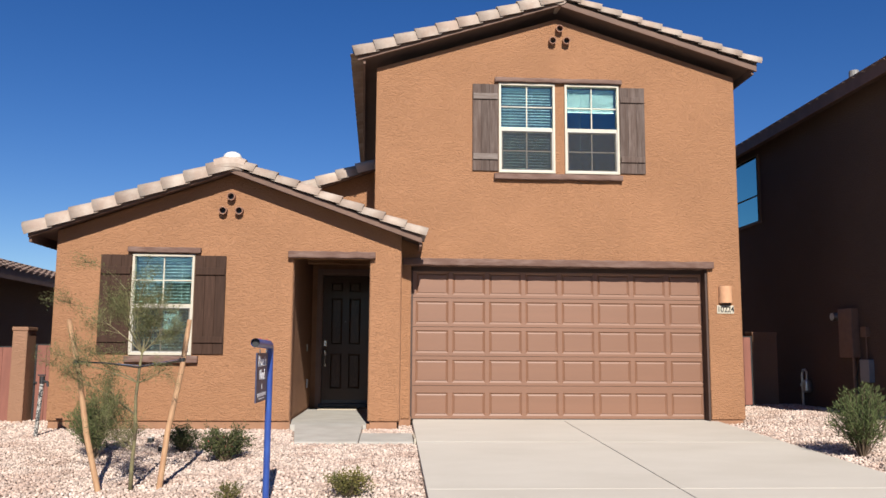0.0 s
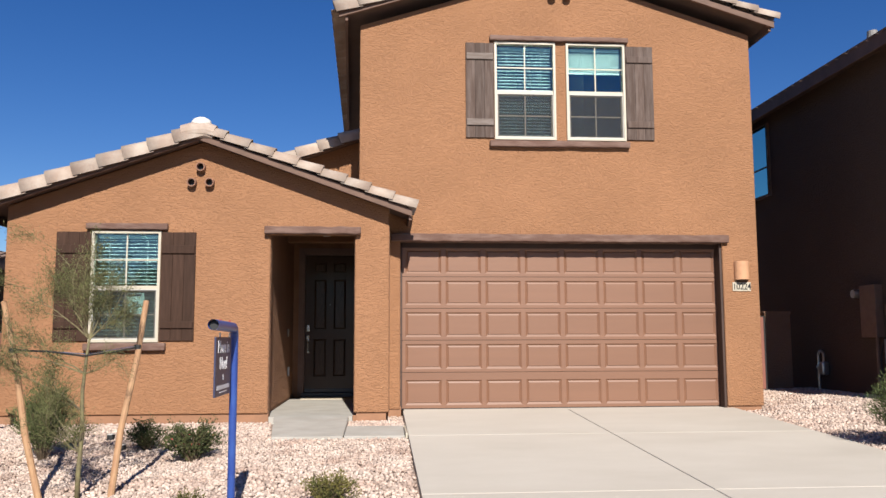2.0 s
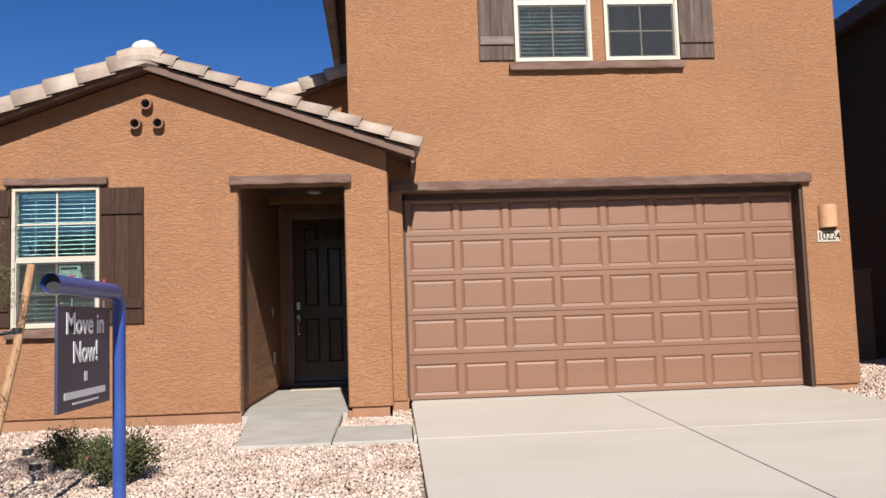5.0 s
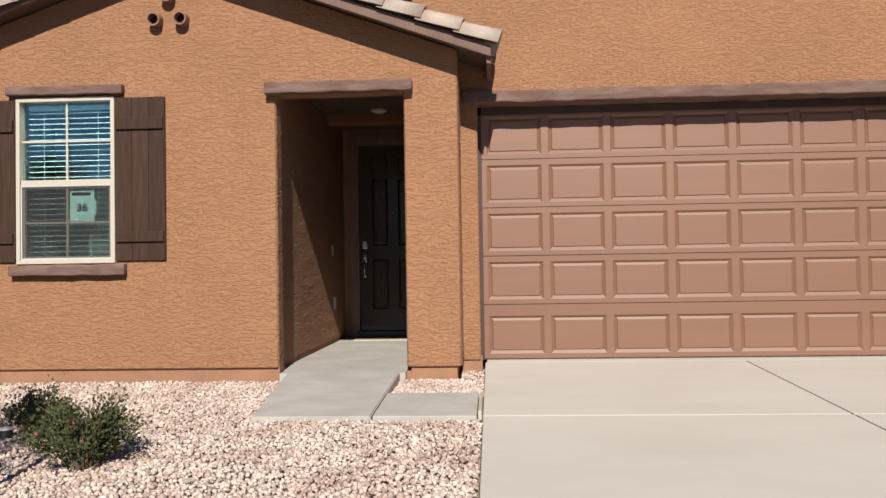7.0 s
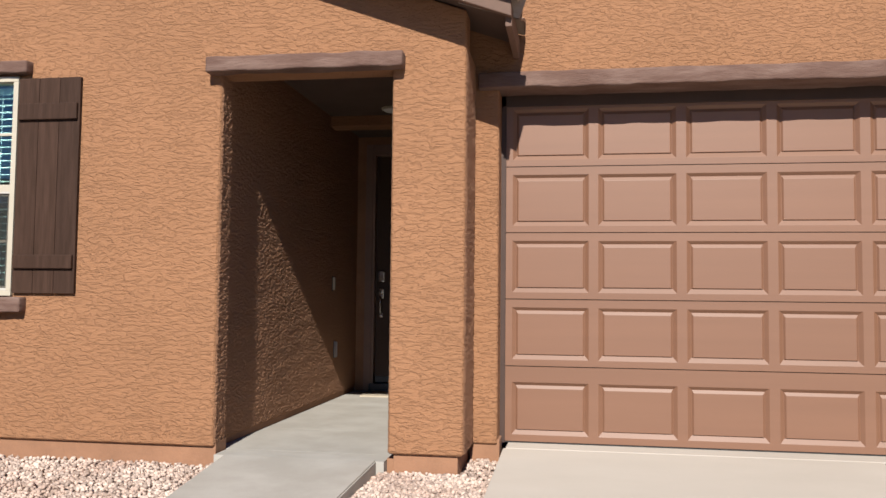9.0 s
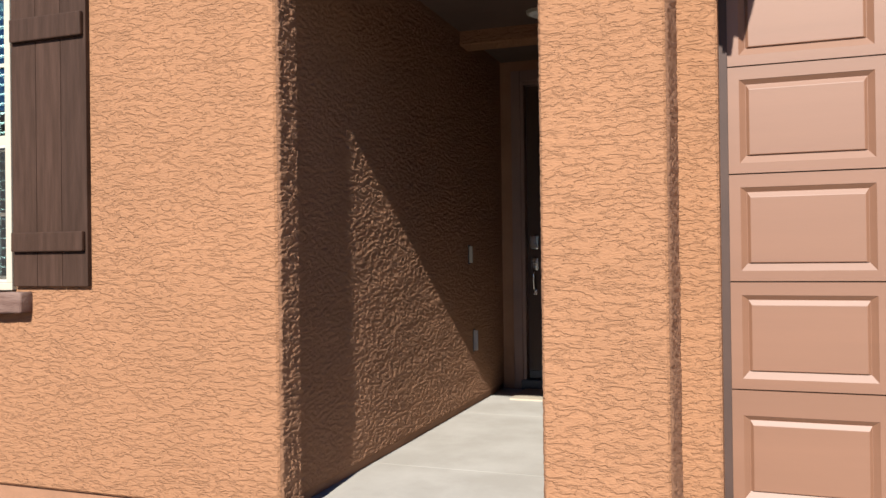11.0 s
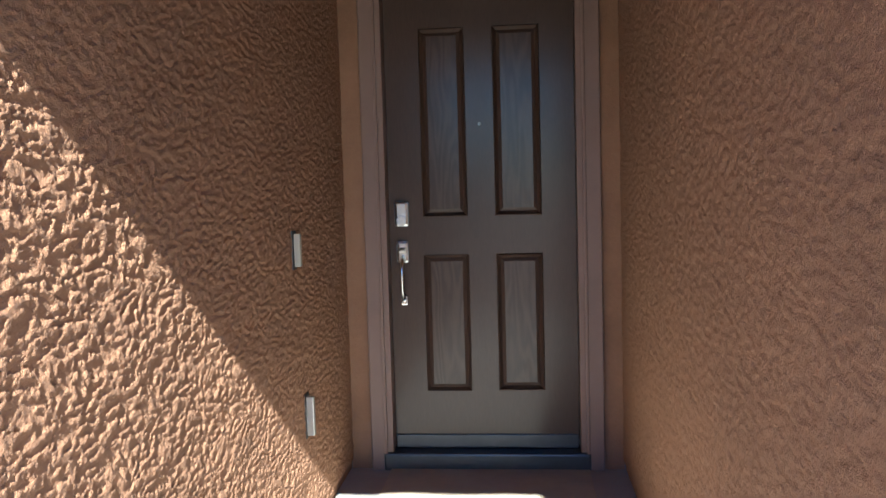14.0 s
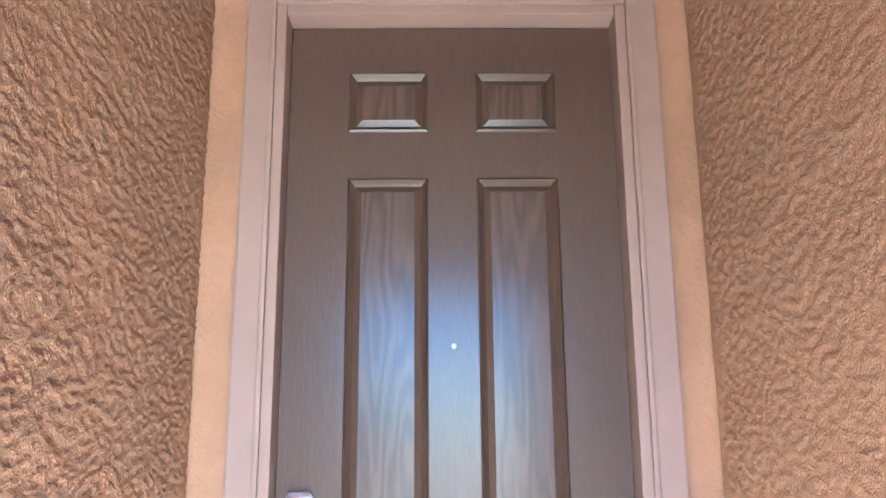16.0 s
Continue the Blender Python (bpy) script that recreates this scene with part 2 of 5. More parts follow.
def wall_plate(x0, x1, z0, top, holes, thick, cuts=(), bevel=0.012):
    """An upright wall in the plane y = 0, its body towards +y, with openings through it. top: a function of x."""
    xs = sorted({x0, x1, *cuts, *(h for hole in holes for h in hole[:2])})
    zs = sorted({z0, *(h for hole in holes for h in hole[2:])})
    bm, verts = bmesh.new(), {}

    def v(x, z):
        key = (round(x, 4), round(z, 4))
        if key not in verts:
            verts[key] = bm.verts.new((x, 0, z))
        return verts[key]

    for xa, xb in zip(xs, xs[1:]):
        for za, zb in zip(zs, zs[1:]):
            if not any(h[0] <= (xa + xb) / 2 <= h[1] and h[2] <= (za + zb) / 2 <= h[3] for h in holes):
                bm.faces.new((v(xa, za), v(xb, za), v(xb, zb), v(xa, zb)))
        bm.faces.new((v(xa, zs[-1]), v(xb, zs[-1]), v(xb, top(xb)), v(xa, top(xa))))
    grown = bmesh.ops.extrude_face_region(bm, geom=bm.faces[:])["geom"]
    bmesh.ops.translate(bm, verts=[g for g in grown if isinstance(g, bmesh.types.BMVert)], vec=(0, thick, 0))
    bmesh.ops.recalc_face_normals(bm, faces=bm.faces)
    bmesh.ops.dissolve_limit(bm, angle_limit=0.02, verts=bm.verts[:], edges=bm.edges[:])
    if bevel:
        sharp = [e for e in bm.edges if len(e.link_faces) == 2 and e.calc_face_angle(0) > 1.0]
        bmesh.ops.bevel(bm, geom=sharp, offset=bevel * 0.8, segments=1, affect="EDGES")
    return bm


def moved(bm, m):
    bm.transform(m)
    return bm


# ---------- levels ----------
SLAB = 0.50


def drive_z(y):
    return SLAB - 0.039 * (13.13 - y) if y < 13.13 else SLAB


def gravel_z(x, y):
    base = drive_z(y) - 0.022 - 0.055 * min(1, max(0, (y - 11.2) / 1.3))
    base -= 0.11 * min(1, max(0, (-0.95 - x) / 1.0)) * min(1, max(0, (11.9 - y) / 2.2))
    if x > 5.7:
        base += 0.17 * min(1, (x - 5.7) / 1.6)
    return base


# ---------- ground ----------
def ground_sheet():
    xs = sorted({*np.linspace(-14, 14, 71).round(3), -1500, -300, -80, -30, 30, 80, 300, 1500})
    ys = sorted({*np.linspace(-8, 26, 86).round(3), -1500, -300, -80, -30, 60, 150, 500, 1500})
    bm = bmesh.new()
    grid = [[None] * len(ys) for _ in xs]
    for i, x in enumerate(xs):
        for j, y in enumerate(ys):
            yy = min(max(y, -1.0), 13.13)
            z = gravel_z(x, yy) - 0.03
            z += 0.012 * noise.noise(Vector((x * 0.9, y * 0.9, 0))) if abs(x) < 14 and abs(y) < 26 else 0
            grid[i][j] = bm.verts.new((x, y, z if -8 <= y <= 60 else z - 0.05))
    for i in range(len(xs) - 1):
        for j in range(len(ys) - 1):
            bm.faces.new((grid[i][j], grid[i + 1][j], grid[i + 1][j + 1], grid[i][j + 1]))
    return bm


tagged(part("ground", ground_sheet(), DIRT, smooth=True), "pinkish decomposed granite bed under the gravel", "ground", kind="structure")


def slab(x0, x1, y0, y1, name, parent, material=CONCRETE, label="", thick=0.14, gap=0.006):
    """One concrete panel that follows the driveway's fall."""
    bm = box(x0 + gap, x1 - gap, y0 + gap, y1 - gap, -thick, 0, 0.008)
    for v in bm.verts:
        v.co.z += drive_z(v.co.y)
    return part(name, bm, material, parent, label)


DL, DR, DM = 0.775, 5.72, 3.20
driveway = thing("driveway", "pale broom-finished concrete driveway with saw-cut joints", "driveway", kind="structure")
for ya, yb in ((13.13, 10.8), (10.8, 7.75), (7.75, 4.7), (4.7, 1.65), (1.65, -1.2)):
    for xa, xb in ((DL, DM), (DM, DR)):
        slab(xa, xb, yb, ya, "slab", driveway)
slab(0.79, 5.57, 13.13, 13.62, "apron", driveway)
walkway = thing("walkway", "pale concrete walk from driveway to entry", "path", kind="structure")
bm = bmesh.new()
pts = [(-0.80, 10.80), (0.02, 10.80), (0.02, 12.62), (-1.0, 12.62)]
lo = [bm.verts.new((x, y, drive_z(y) - 0.13)) for x, y in pts]
hi = [bm.verts.new((x, y, drive_z(y))) for x, y in pts]
bm.faces.new(hi), bm.faces.new(lo[::-1])
for k in range(4):
    bm.faces.new((lo[k], lo[(k + 1) % 4], hi[(k + 1) % 4], hi[k]))
bmesh.ops.bevel(bm, geom=bm.edges[:], offset=0.008, segments=2, affect="EDGES")
part("slab", bm, PORCH, walkway)
slab(0.026, 0.745, 10.80, 11.64, "slab", walkway, PORCH)
part("joint_strip", moved(box(0.748, 0.772, 10.8, 11.64, -0.05, 0.012, 0.003), Matrix.Translation((0, 0, drive_z(11.3)))), VINYL, walkway, "white plastic expansion joint strip").rotation_euler = (0, 0, 0)
PORCH_Z = SLAB - 0.026
porch = thing("porch_floor", "smooth pale concrete porch slab with one score line", "floor", kind="structure")
for k, (ya, yb) in enumerate(((12.62, 12.84), (12.842, 13.75), (13.752, 15.3), (15.302, 16.62))):
    bm = box(-1.2 if k else -1.07, 0.24 if k else 0.07, ya, yb, SLAB - 0.15, PORCH_Z, 0.0012)
    part("slab", bm, PORCH, porch)
part("stoop", box(-0.95, 0.02, 15.9, 16.41, SLAB - 0.06, PORCH_Z + 0.012, 0.004), STOOP, porch, "yellowish concrete patch before the door")
part("footing", box(0.072, 0.5, 12.7, 13.1, SLAB - 0.2, SLAB - 0.02), STUCCO_SMOOTH, porch)
road = tagged(part("road", box(-60, 60, -12.5, -3.2, -0.3, -0.13), ASPHALT), "grey asphalt street in front of the lots", "road", kind="structure")
pavement = thing("pavement", "concrete sidewalk with a low rolled kerb", "sidewalk", kind="structure")
for k in range(-6, 8):
    part("slab", box(k * 3.0 - 2, k * 3.0 + 0.99, -2.6, -1.22, -0.2, -0.055, 0.008), CONCRETE, pavement)
part("kerb", box(-60, 60, -3.2, -2.62, -0.3, -0.075, 0.03), CONCRETE, pavement)

# ---------- house: walls ----------
PX0, PX1 = -1.151, 0.19          # porch side walls
YA, YB = 12.64, 13.13          # front wall of the low gable, front wall of the garage block
SL_A, SL_B = 0.355, 0.312      # roof pitches
AX, AZ = -2.045, 4.30          # low gable's apex on the wall
BX, BZ = 3.15, 7.19            # high gable's apex on the wall
BASE = SLAB + 0.02
WIN_A = (-3.51, -2.585, 1.50, 3.025)
WIN_B = ((2.165, 3.099, 4.519, 6.037), (3.271, 4.182, 4.519, 6.037))
OPEN = (-1.09, 0.09, BASE, 3.0)
GAR = (0.74, 5.62, BASE, 2.985)


def wall(name, bm, m, label):
    return tagged(part(name, moved(bm, m), STUCCO), label, "wall", kind="structure")


wall("wall_gable_front", wall_plate(-4.66, 0.57, BASE, lambda x: AZ - SL_A * abs(x - AX), [WIN_A, OPEN], 0.20, cuts=(AX,)), pose(0, YA, 0),
     "terracotta skip-trowel stucco gable wall with entry opening")
wall("wall_garage_front", wall_plate(0.13, 6.178, BASE, lambda x: BZ - SL_B * abs(x - BX), [*WIN_B, GAR, (0.13, 0.35, BASE, 3.42)], 0.25, cuts=(BX,)), pose(0, YB, 0),
     "terracotta stucco two-storey wall above the garage")
wall("wall_left", wall_plate(YA + 0.2, 20.6, BASE, lambda x: 3.3, [], 0.2), pose(-4.66, 0, 0, 0, 0, 90) @ Matrix.Diagonal((1, -1, 1, 1)), "terracotta stucco side wall of the low wing")
wall("wall_upper_left", wall_plate(YB + 0.25, 20.6, 3.42, lambda x: 6.13, [], 0.2), pose(0.13, 0, 0, 0, 0, 90) @ Matrix.Diagonal((1, -1, 1, 1)), "terracotta stucco side wall of the upper storey")
wall("wall_right", wall_plate(YB + 0.25, 20.6, BASE, lambda x: 6.13, [], 0.2), pose(6.178, 0, 0, 0, 0, 90), "terracotta stucco side wall beside the garage")
wall("wall_rear", wall_plate(-4.66, 6.178, BASE, lambda x: 3.3, [], 0.2), pose(0, 20.6, 0), "plain stucco rear wall")
wall("wall_column_side", wall_plate(YA + 0.2, YB, BASE, lambda x: 3.1, [], 0.2, bevel=0.004), pose(0.57, 0, 0, 0, 0, 90), "short stucco return beside the entry column")
wall("wall_middle", wall_plate(-4.4, 0.12, 3.2, lambda x: 5.0 - 0.355 * (0.13 - x), [], 0.2), pose(0, 15.35, 0), "stucco gable wall above the low roof")
wall("wall_porch_left", wall_plate(YA + 0.2, 16.48, BASE, lambda x: 3.3, [], 0.15, bevel=0.0), pose(PX0 , 0, 0, 0, 0, 90), "plain backing of the porch wall, terracotta stucco side wall of the entry porch")
wall("wall_porch_right", wall_plate(YA + 0.2, 16.48, BASE, lambda x: 3.3, [], 0.15, bevel=0.0), pose(PX1, 0, 0, 0, 0, 90) @ Matrix.Diagonal((1, -1, 1, 1)), "plain backing of the porch wall, terracotta stucco side wall of the entry porch")
DOOR = (-0.99, 0.03, SLAB - 0.02, 3.11)
tagged(part("wall_porch_back", moved(wall_plate(PX0, PX1, SLAB - 0.05, lambda x: 3.3, [(DOOR[0], DOOR[1], SLAB - 0.05 + 0.001, DOOR[3])], 0.2, bevel=0.0), pose(0, 16.44, 0)), STUCCO_SMOOTH),
       "smooth terracotta stucco wall round the front door", "wall", kind="structure")
tagged(part("ceiling_porch", box(-1.3, 0.42, YA + 0.19, 16.66, 3.305, 3.4), SOFFIT), "painted porch ceiling", "ceiling", kind="structure")
# foundation strip under the stucco screed
for name, a in (("foundation_front", (-4.64, -1.08, YA + 0.03, YA + 0.2)), ("foundation_column", (0.12, 0.535, YA + 0.03, YB + 0.1)), ("foundation_garage_left", (0.55, 0.755, YB + 0.02, YB + 0.2)),
                ("foundation_garage_right", (5.62, 6.15, YB + 0.028, YB + 0.3)), ("foundation_left", (-4.63, -4.5, YA + 0.2, 20.6)), ("foundation_right", (6.0, 6.15, YB + 0.3, 20.6))):
    tagged(part(name, box(*a, 0.15, BASE + 0.03, 0.006), STUCCO_SMOOTH), "painted concrete stem wall below the stucco", "foundation", kind="structure")


for name, a in (("foundation_porch_left", (PX0 - 0.14, PX0 - 0.006, YA + 0.18, 16.45)), ("foundation_porch_right", (PX1 + 0.006, PX1 + 0.14, YA + 0.18, 16.45))):
    tagged(part(name, box(*a, 0.3, BASE + 0.03), STUCCO_SMOOTH), "painted concrete stem wall along the porch floor", "foundation", kind="structure")


# ---------- roofs ----------
def corrugated(length, run, course=0.36, pitch=0.30, h=0.045):
    """Rows of lapped barrel tiles as one sheet: x along the eave, y up the slope."""
    n, rows = max(1, round(length / pitch)), max(1, round(run / course))
    verts, faces = [], []
    for r in range(rows):
        for k in range(n):
            start = len(verts)
            for a in range(7):
                u = a / 6
                zz = h * math.sin(math.pi * u) ** 0.8 if 0 < u < 1 else 0.0
                x = (k + u) * length / n
                verts.append((x, r * run / rows - 0.03, zz + 0.03))
                verts.append((x, (r + 1) * run / rows, zz + 0.0))
                verts.append((x, r * run / rows - 0.03, zz + 0.012))
            for a in range(6):
                i = start + a * 3
                faces.append((i, i + 3, i + 4, i + 1))
                faces.append((i + 2, i + 5, i + 3, i))
    me = bpy.data.meshes.new("tiles")
    me.from_pydata(verts, [], faces)
    me.materials.append(TILE_FIELD)
    return me


def rake_tile_mesh(length=0.41, r0=0.127, r1=0.107, wall_t=0.014):
    """A half-barrel verge tile, its axis along x, lower end at x = 0 and wider there, with a hanging outer skirt."""
    rise = 0.024
    bm = bmesh.new()
    def ring(x, r, lift):
        arc = [(-r, -0.088)] + [(-r * math.cos(math.pi * k / 8), r * math.sin(math.pi * k / 8)) for k in range(9)] + [(r, -0.02)]
        return [bm.verts.new((x, y, z + lift + rise)) for y, z in arc]
    a, b, c, d = ring(0, r0, 0.024), ring(length, r1, 0), ring(0, r0 - wall_t, 0.024), ring(length, r1 - wall_t, 0)
    for p, q, flip in ((a, b, False), (c, d, True)):
        for k in range(len(p) - 1):
            bm.faces.new((p[k], p[k + 1], q[k + 1], q[k]) if not flip else (p[k + 1], p[k], q[k], q[k + 1]))
    for p, q in ((a, c), (b, d)):
        for k in range(len(p) - 1):
            bm.faces.new((p[k + 1], p[k], q[k], q[k + 1]))
    return mesh_of("rake_tile", bm, TILE, True)


RAKE = rake_tile_mesh()


def rake(parent, low, high, count):
    """Lapped verge tiles from low to high along a rake."""
    low, high = Vector(low), Vector(high)
    step = (high - low) / count
    angle = math.atan2(step.z, step.x)
    for k in range(count):
        ob = new("tile", RAKE)
        ob.parent = parent
        m = Matrix.Translation(low + step * k) @ Matrix.Rotation(-angle, 4, "Y")
        # tile bodies face outwards to the street
        if step.x < 0:
            m = Matrix.Translation(low + step * k) @ Matrix.Rotation(math.pi, 4, "Z") @ Matrix.Rotation(-(math.pi - angle), 4, "Y")
        ob.matrix_basis = m @ Matrix.Diagonal((step.length / 0.36, 1, 1, 1)) @ Matrix.Rotation(radians(random.uniform(-0.8, 0.8)), 4, "Z")


def slope(parent, x_low, x_high, z_low, pitch, y0, y1, field=True, splay=0.0):
    """A roof plane between the eave x_low and the ridge x_high, from y0 back to y1: a deck with tiles on it."""
    run = abs(x_high - x_low)
    s = 1 if x_high > x_low else -1
    z_high = z_low + pitch * run
    bm = bmesh.new()
    lip = 0.045
    corners = [(x_low + s * lip, y0, z_low + lip * pitch), (x_high, y0, z_high), (x_high, y1, z_high), (x_low - splay + s * lip, y1, z_low - (splay - lip) * pitch)]
    hi = [bm.verts.new(c) for c in corners]
    lo = [bm.verts.new((x, y, z - 0.05)) for x, y, z in corners]
    bm.faces.new(hi), bm.faces.new(lo[::-1])
    for k in range(4):
        bm.faces.new((lo[k], lo[(k + 1) % 4], hi[(k + 1) % 4], hi[k]))
    part("deck", bm, SOFFIT, parent, "brown painted roof deck and soffit")
    if field:
        ob = new("field_tiles", corrugated(y1 - y0, math.hypot(run, run * pitch)))
        ob.parent = parent
        tagged(ob, "rows of tan barrel tiles", kind="stuff")
        ex, ey = Vector((0, -s, 0)), Vector((s, 0, pitch)).normalized()
        ez = ex.cross(ey)
        origin = Vector((x_low, y1 if s > 0 else y0, z_low + 0.004))
        if splay:
            origin -= Vector((splay, 0, splay * pitch))
            ex = ex + Vector((splay, 0, splay * pitch)) / (y1 - y0)
        ob.matrix_basis = Matrix.Translation(origin) @ Matrix((ex, ey, ez)).transposed().to_4x4()


def fascia_board(parent, low, high, y, depth=0.098, thick=0.045, name="fascia"):
    bm = bmesh.new()
    (xa, za), (xb, zb) = low, high
    ring = [(xa, za), (xb, zb), (xb, zb - depth), (xa, za - depth)]
    f = [bm.verts.new((x, y, z)) for x, z in ring]
    b = [bm.verts.new((x, y + thick, z)) for x, z in ring]
    bm.faces.new(f), bm.faces.new(b[::-1])
    for k in range(4):
        bm.faces.new((f[k], f[(k + 1) % 4], b[(k + 1) % 4], b[k]))
    bmesh.ops.bevel(bm, geom=bm.edges[:], offset=0.004, segments=1, affect="EDGES")
    return part(name, bm, FASCIA, parent, "brown painted bargeboard")


# low gable roof; the tile line stands 0.12 above the deck
RA = thing("roof_low_gable", "low-pitched gable roof with tan concrete barrel tiles", "roof", kind="structure")
ya = 12.36
zA = 4.36
la, ra = -4.98, 0.88
slope(RA, la, AX, zA - SL_A * (AX - la), SL_A, ya + 0.05, 20.5)
slope(RA, ra, AX, zA - SL_A * (ra - AX), SL_A, ya + 0.05, YB - 0.005)
slope(RA, 0.125, AX, zA - SL_A * (0.125 - AX), SL_A, YB, 20.5)
fascia_board(RA, (la, zA - SL_A * (AX - la)), (AX, zA), ya)
fascia_board(RA, (ra, zA - SL_A * (ra - AX)), (AX, zA), ya)
for x, y1 in ((la, 20.5), (ra - 0.04, YB - 0.01)):
    zz = zA - SL_A * abs(x - AX)
    part("eave_board", box(x, x + 0.04, ya + 0.046, y1, zz - 0.16, zz - 0.02, 0.004), FASCIA, RA)
rake(RA, (la - 0.05, ya + 0.06, zA - SL_A * (AX - la) - 0.02), (AX, ya + 0.06, zA), 9)
rake(RA, (ra + 0.05, ya + 0.06, zA - SL_A * (ra - AX) - 0.02), (AX, ya + 0.06, zA), 9)
ridge = tube([(AX - 0.24, ya + 0.055, zA + 0.0), (AX - 0.1, ya + 0.055, zA + 0.035), (AX + 0.1, ya + 0.055, zA + 0.035), (AX + 0.2, ya + 0.055, zA + 0.005)], [0.118, 0.124, 0.124, 0.114], 16)
part("ridge_cap", ridge, TILE, RA, smooth=False)
bm = bmesh.new()
bmesh.ops.create_uvsphere(bm, u_segments=12, v_segments=8, radius=0.115)
moved(bm, Matrix.Translation((AX, ya + 0.09, zA + 0.150)) @ Matrix.Diagonal((1.25, 0.9, 0.85, 1)))
part("mortar_cap", bm, MORTAR, RA, "white mortar dab on the ridge end", smooth=True)
for k in range(20):
    y = ya + 0.42 + k * 0.38
    part("ridge_tile", tube([(AX, y, zA + 0.06), (AX, y + 0.42, zA + 0.04)], [0.115, 0.10], 10), TILE, RA, smooth=False)

# upper gable roof
RB = thing("roof_upper_gable", "two-storey gable roof with tan concrete barrel tiles", "roof", kind="structure")
yb = 12.85
zB = 7.40
lb, rb = -0.18, 6.47
slope(RB, lb + 0.06, BX, zB - SL_B * (BX - lb - 0.06), SL_B, yb + 0.05, 21.0, splay=0.26)
slope(RB, rb, BX, zB - SL_B * (rb - BX), SL_B, yb + 0.05, 21.0)
fascia_board(RB, (lb, zB - SL_B * (BX - lb)), (BX, zB), yb)
fascia_board(RB, (rb, zB - SL_B * (rb - BX)), (BX, zB), yb)
for x in (lb + 0.09, rb - 0.075):
    zz = zB - SL_B * abs(x - BX)
    bm = box(x, x + 0.04, yb + 0.046, 20.95, zz - 0.16, zz - 0.02, 0.004)
    for v in bm.verts:
        if x < BX and v.co.y > 15:
            v.co += Vector((-0.26, 0, -0.26 * SL_B))
    part("eave_board", bm, FASCIA, RB)
rake(RB, (lb - 0.05, yb + 0.06, zB - SL_B * (BX - lb)), (BX, yb + 0.06, zB + 0.02), 10)
rake(RB, (rb + 0.05, yb + 0.06, zB - SL_B * (rb - BX)), (BX, yb + 0.06, zB + 0.02), 10)
part("ridge_cap", tube([(BX, yb - 0.02, zB + 0.055), (BX, yb + 0.42, zB + 0.055)], [0.14, 0.12], 14), TILE, RB)

# roof between them
RM = thing("roof_middle", "short tan tiled roof slope meeting the upper wall", "roof", kind="structure")
zM = 5.04
slope(RM, -4.6, 0.125, zM - SL_A * 4.725, SL_A, 15.05, 20.5)
fascia_board(RM, (-4.6, zM - SL_A * 4.725), (0.125, zM), 15.0)
rake(RM, (-4.6, 15.06, zM - SL_A * 4.725 - 0.02), (0.12, 15.06, zM - 0.02), 13)


# ---------- garage door ----------
def garage_door():
    """Five hinged sections of eight raised panels."""
    door = thing("garage_door", "closed brown sectional steel garage door with raised panels", "garage door", at=(0, 0, 0))
    x0, x1, z0, h = 0.76, 5.60, SLAB + 0.012, 0.473
    y = 13.345
    n = 8
    w = 0.602
    for r in range(5):
        za = z0 + (0.055 if r else 0) + r * h
        zb = z0 + 0.055 + (r + 1) * h
        zb -= 0.006
        bm = bmesh.new()
        xs = [x0]
        pads = []
        mz1 = zb - (0.056 if r else 0.110)
        mz0 = mz1 - 0.366
        for c in range(n):
            a, b = 0.822 + c * w, 0.822 + c * w + 0.536
            pads.append((a, b))
            xs += [a, b]
        xs.append(x1)
        zs = [za, mz0, mz1, zb]
        verts = {}

        def v(i, j, dy=0.0):
            key = (i, j)
            if key not in verts:
                verts[key] = bm.verts.new((xs[i], y + dy, zs[j]))
            return verts[key]

        holes = []
        for i in range(len(xs) - 1):
            for j in range(3):
                f = bm.faces.new((v(i, j), v(i + 1, j), v(i + 1, j + 1), v(i, j + 1)))
                if j == 1 and i % 2 == 1:
                    holes.append(f)
        for f in holes:
            for wide, dy, dz in ((0.003, 0.001, 0), (0.037, 0.017, 0.006), (0.002, 0.0, 0), (0.017, -0.010, -0.009), (0.003, -0.0005, 0)):
                bmesh.ops.inset_individual(bm, faces=[f], thickness=wide, depth=0.0)
                bmesh.ops.translate(bm, verts=f.verts[:], vec=(0, dy, dz))
        edge = [e for e in bm.edges if e.is_boundary]
        grown = bmesh.ops.extrude_edge_only(bm, edges=edge)["geom"]
        bmesh.ops.translate(bm, verts=[g for g in grown if isinstance(g, bmesh.types.BMVert)], vec=(0, 0.045, 0))
        part("section", bm, GARAGE, door)
    part("bottom_seal", box(x0, x1, y + 0.005, y + 0.035, SLAB + 0.001, z0, 0.003), mat("rubber_seal", (0.02, 0.02, 0.02), 0.8), door, "black rubber bottom seal")
    return door


garage_door()
gframe = thing("trim_garage", "dark brown jamb and head lining of the garage opening", "trim", kind="structure")
part("jamb", box(0.735, 0.775, YB + 0.2, 13.46, SLAB, 2.99, 0.004), GTRIM, gframe)
part("jamb", box(5.585, 5.64, YB + 0.03, 13.46, SLAB, 2.99, 0.004), GTRIM, gframe)
part("head", box(0.735, 5.64, YB + 0.2, 13.46, 2.89, 3.02, 0.004), GTRIM, gframe)
tagged(part("garage_back_wall", box(0.4, 6.0, 13.9, 13.95, SLAB, 3.2), DARKROOM), "unseen wall closing the garage", "wall", kind="structure")


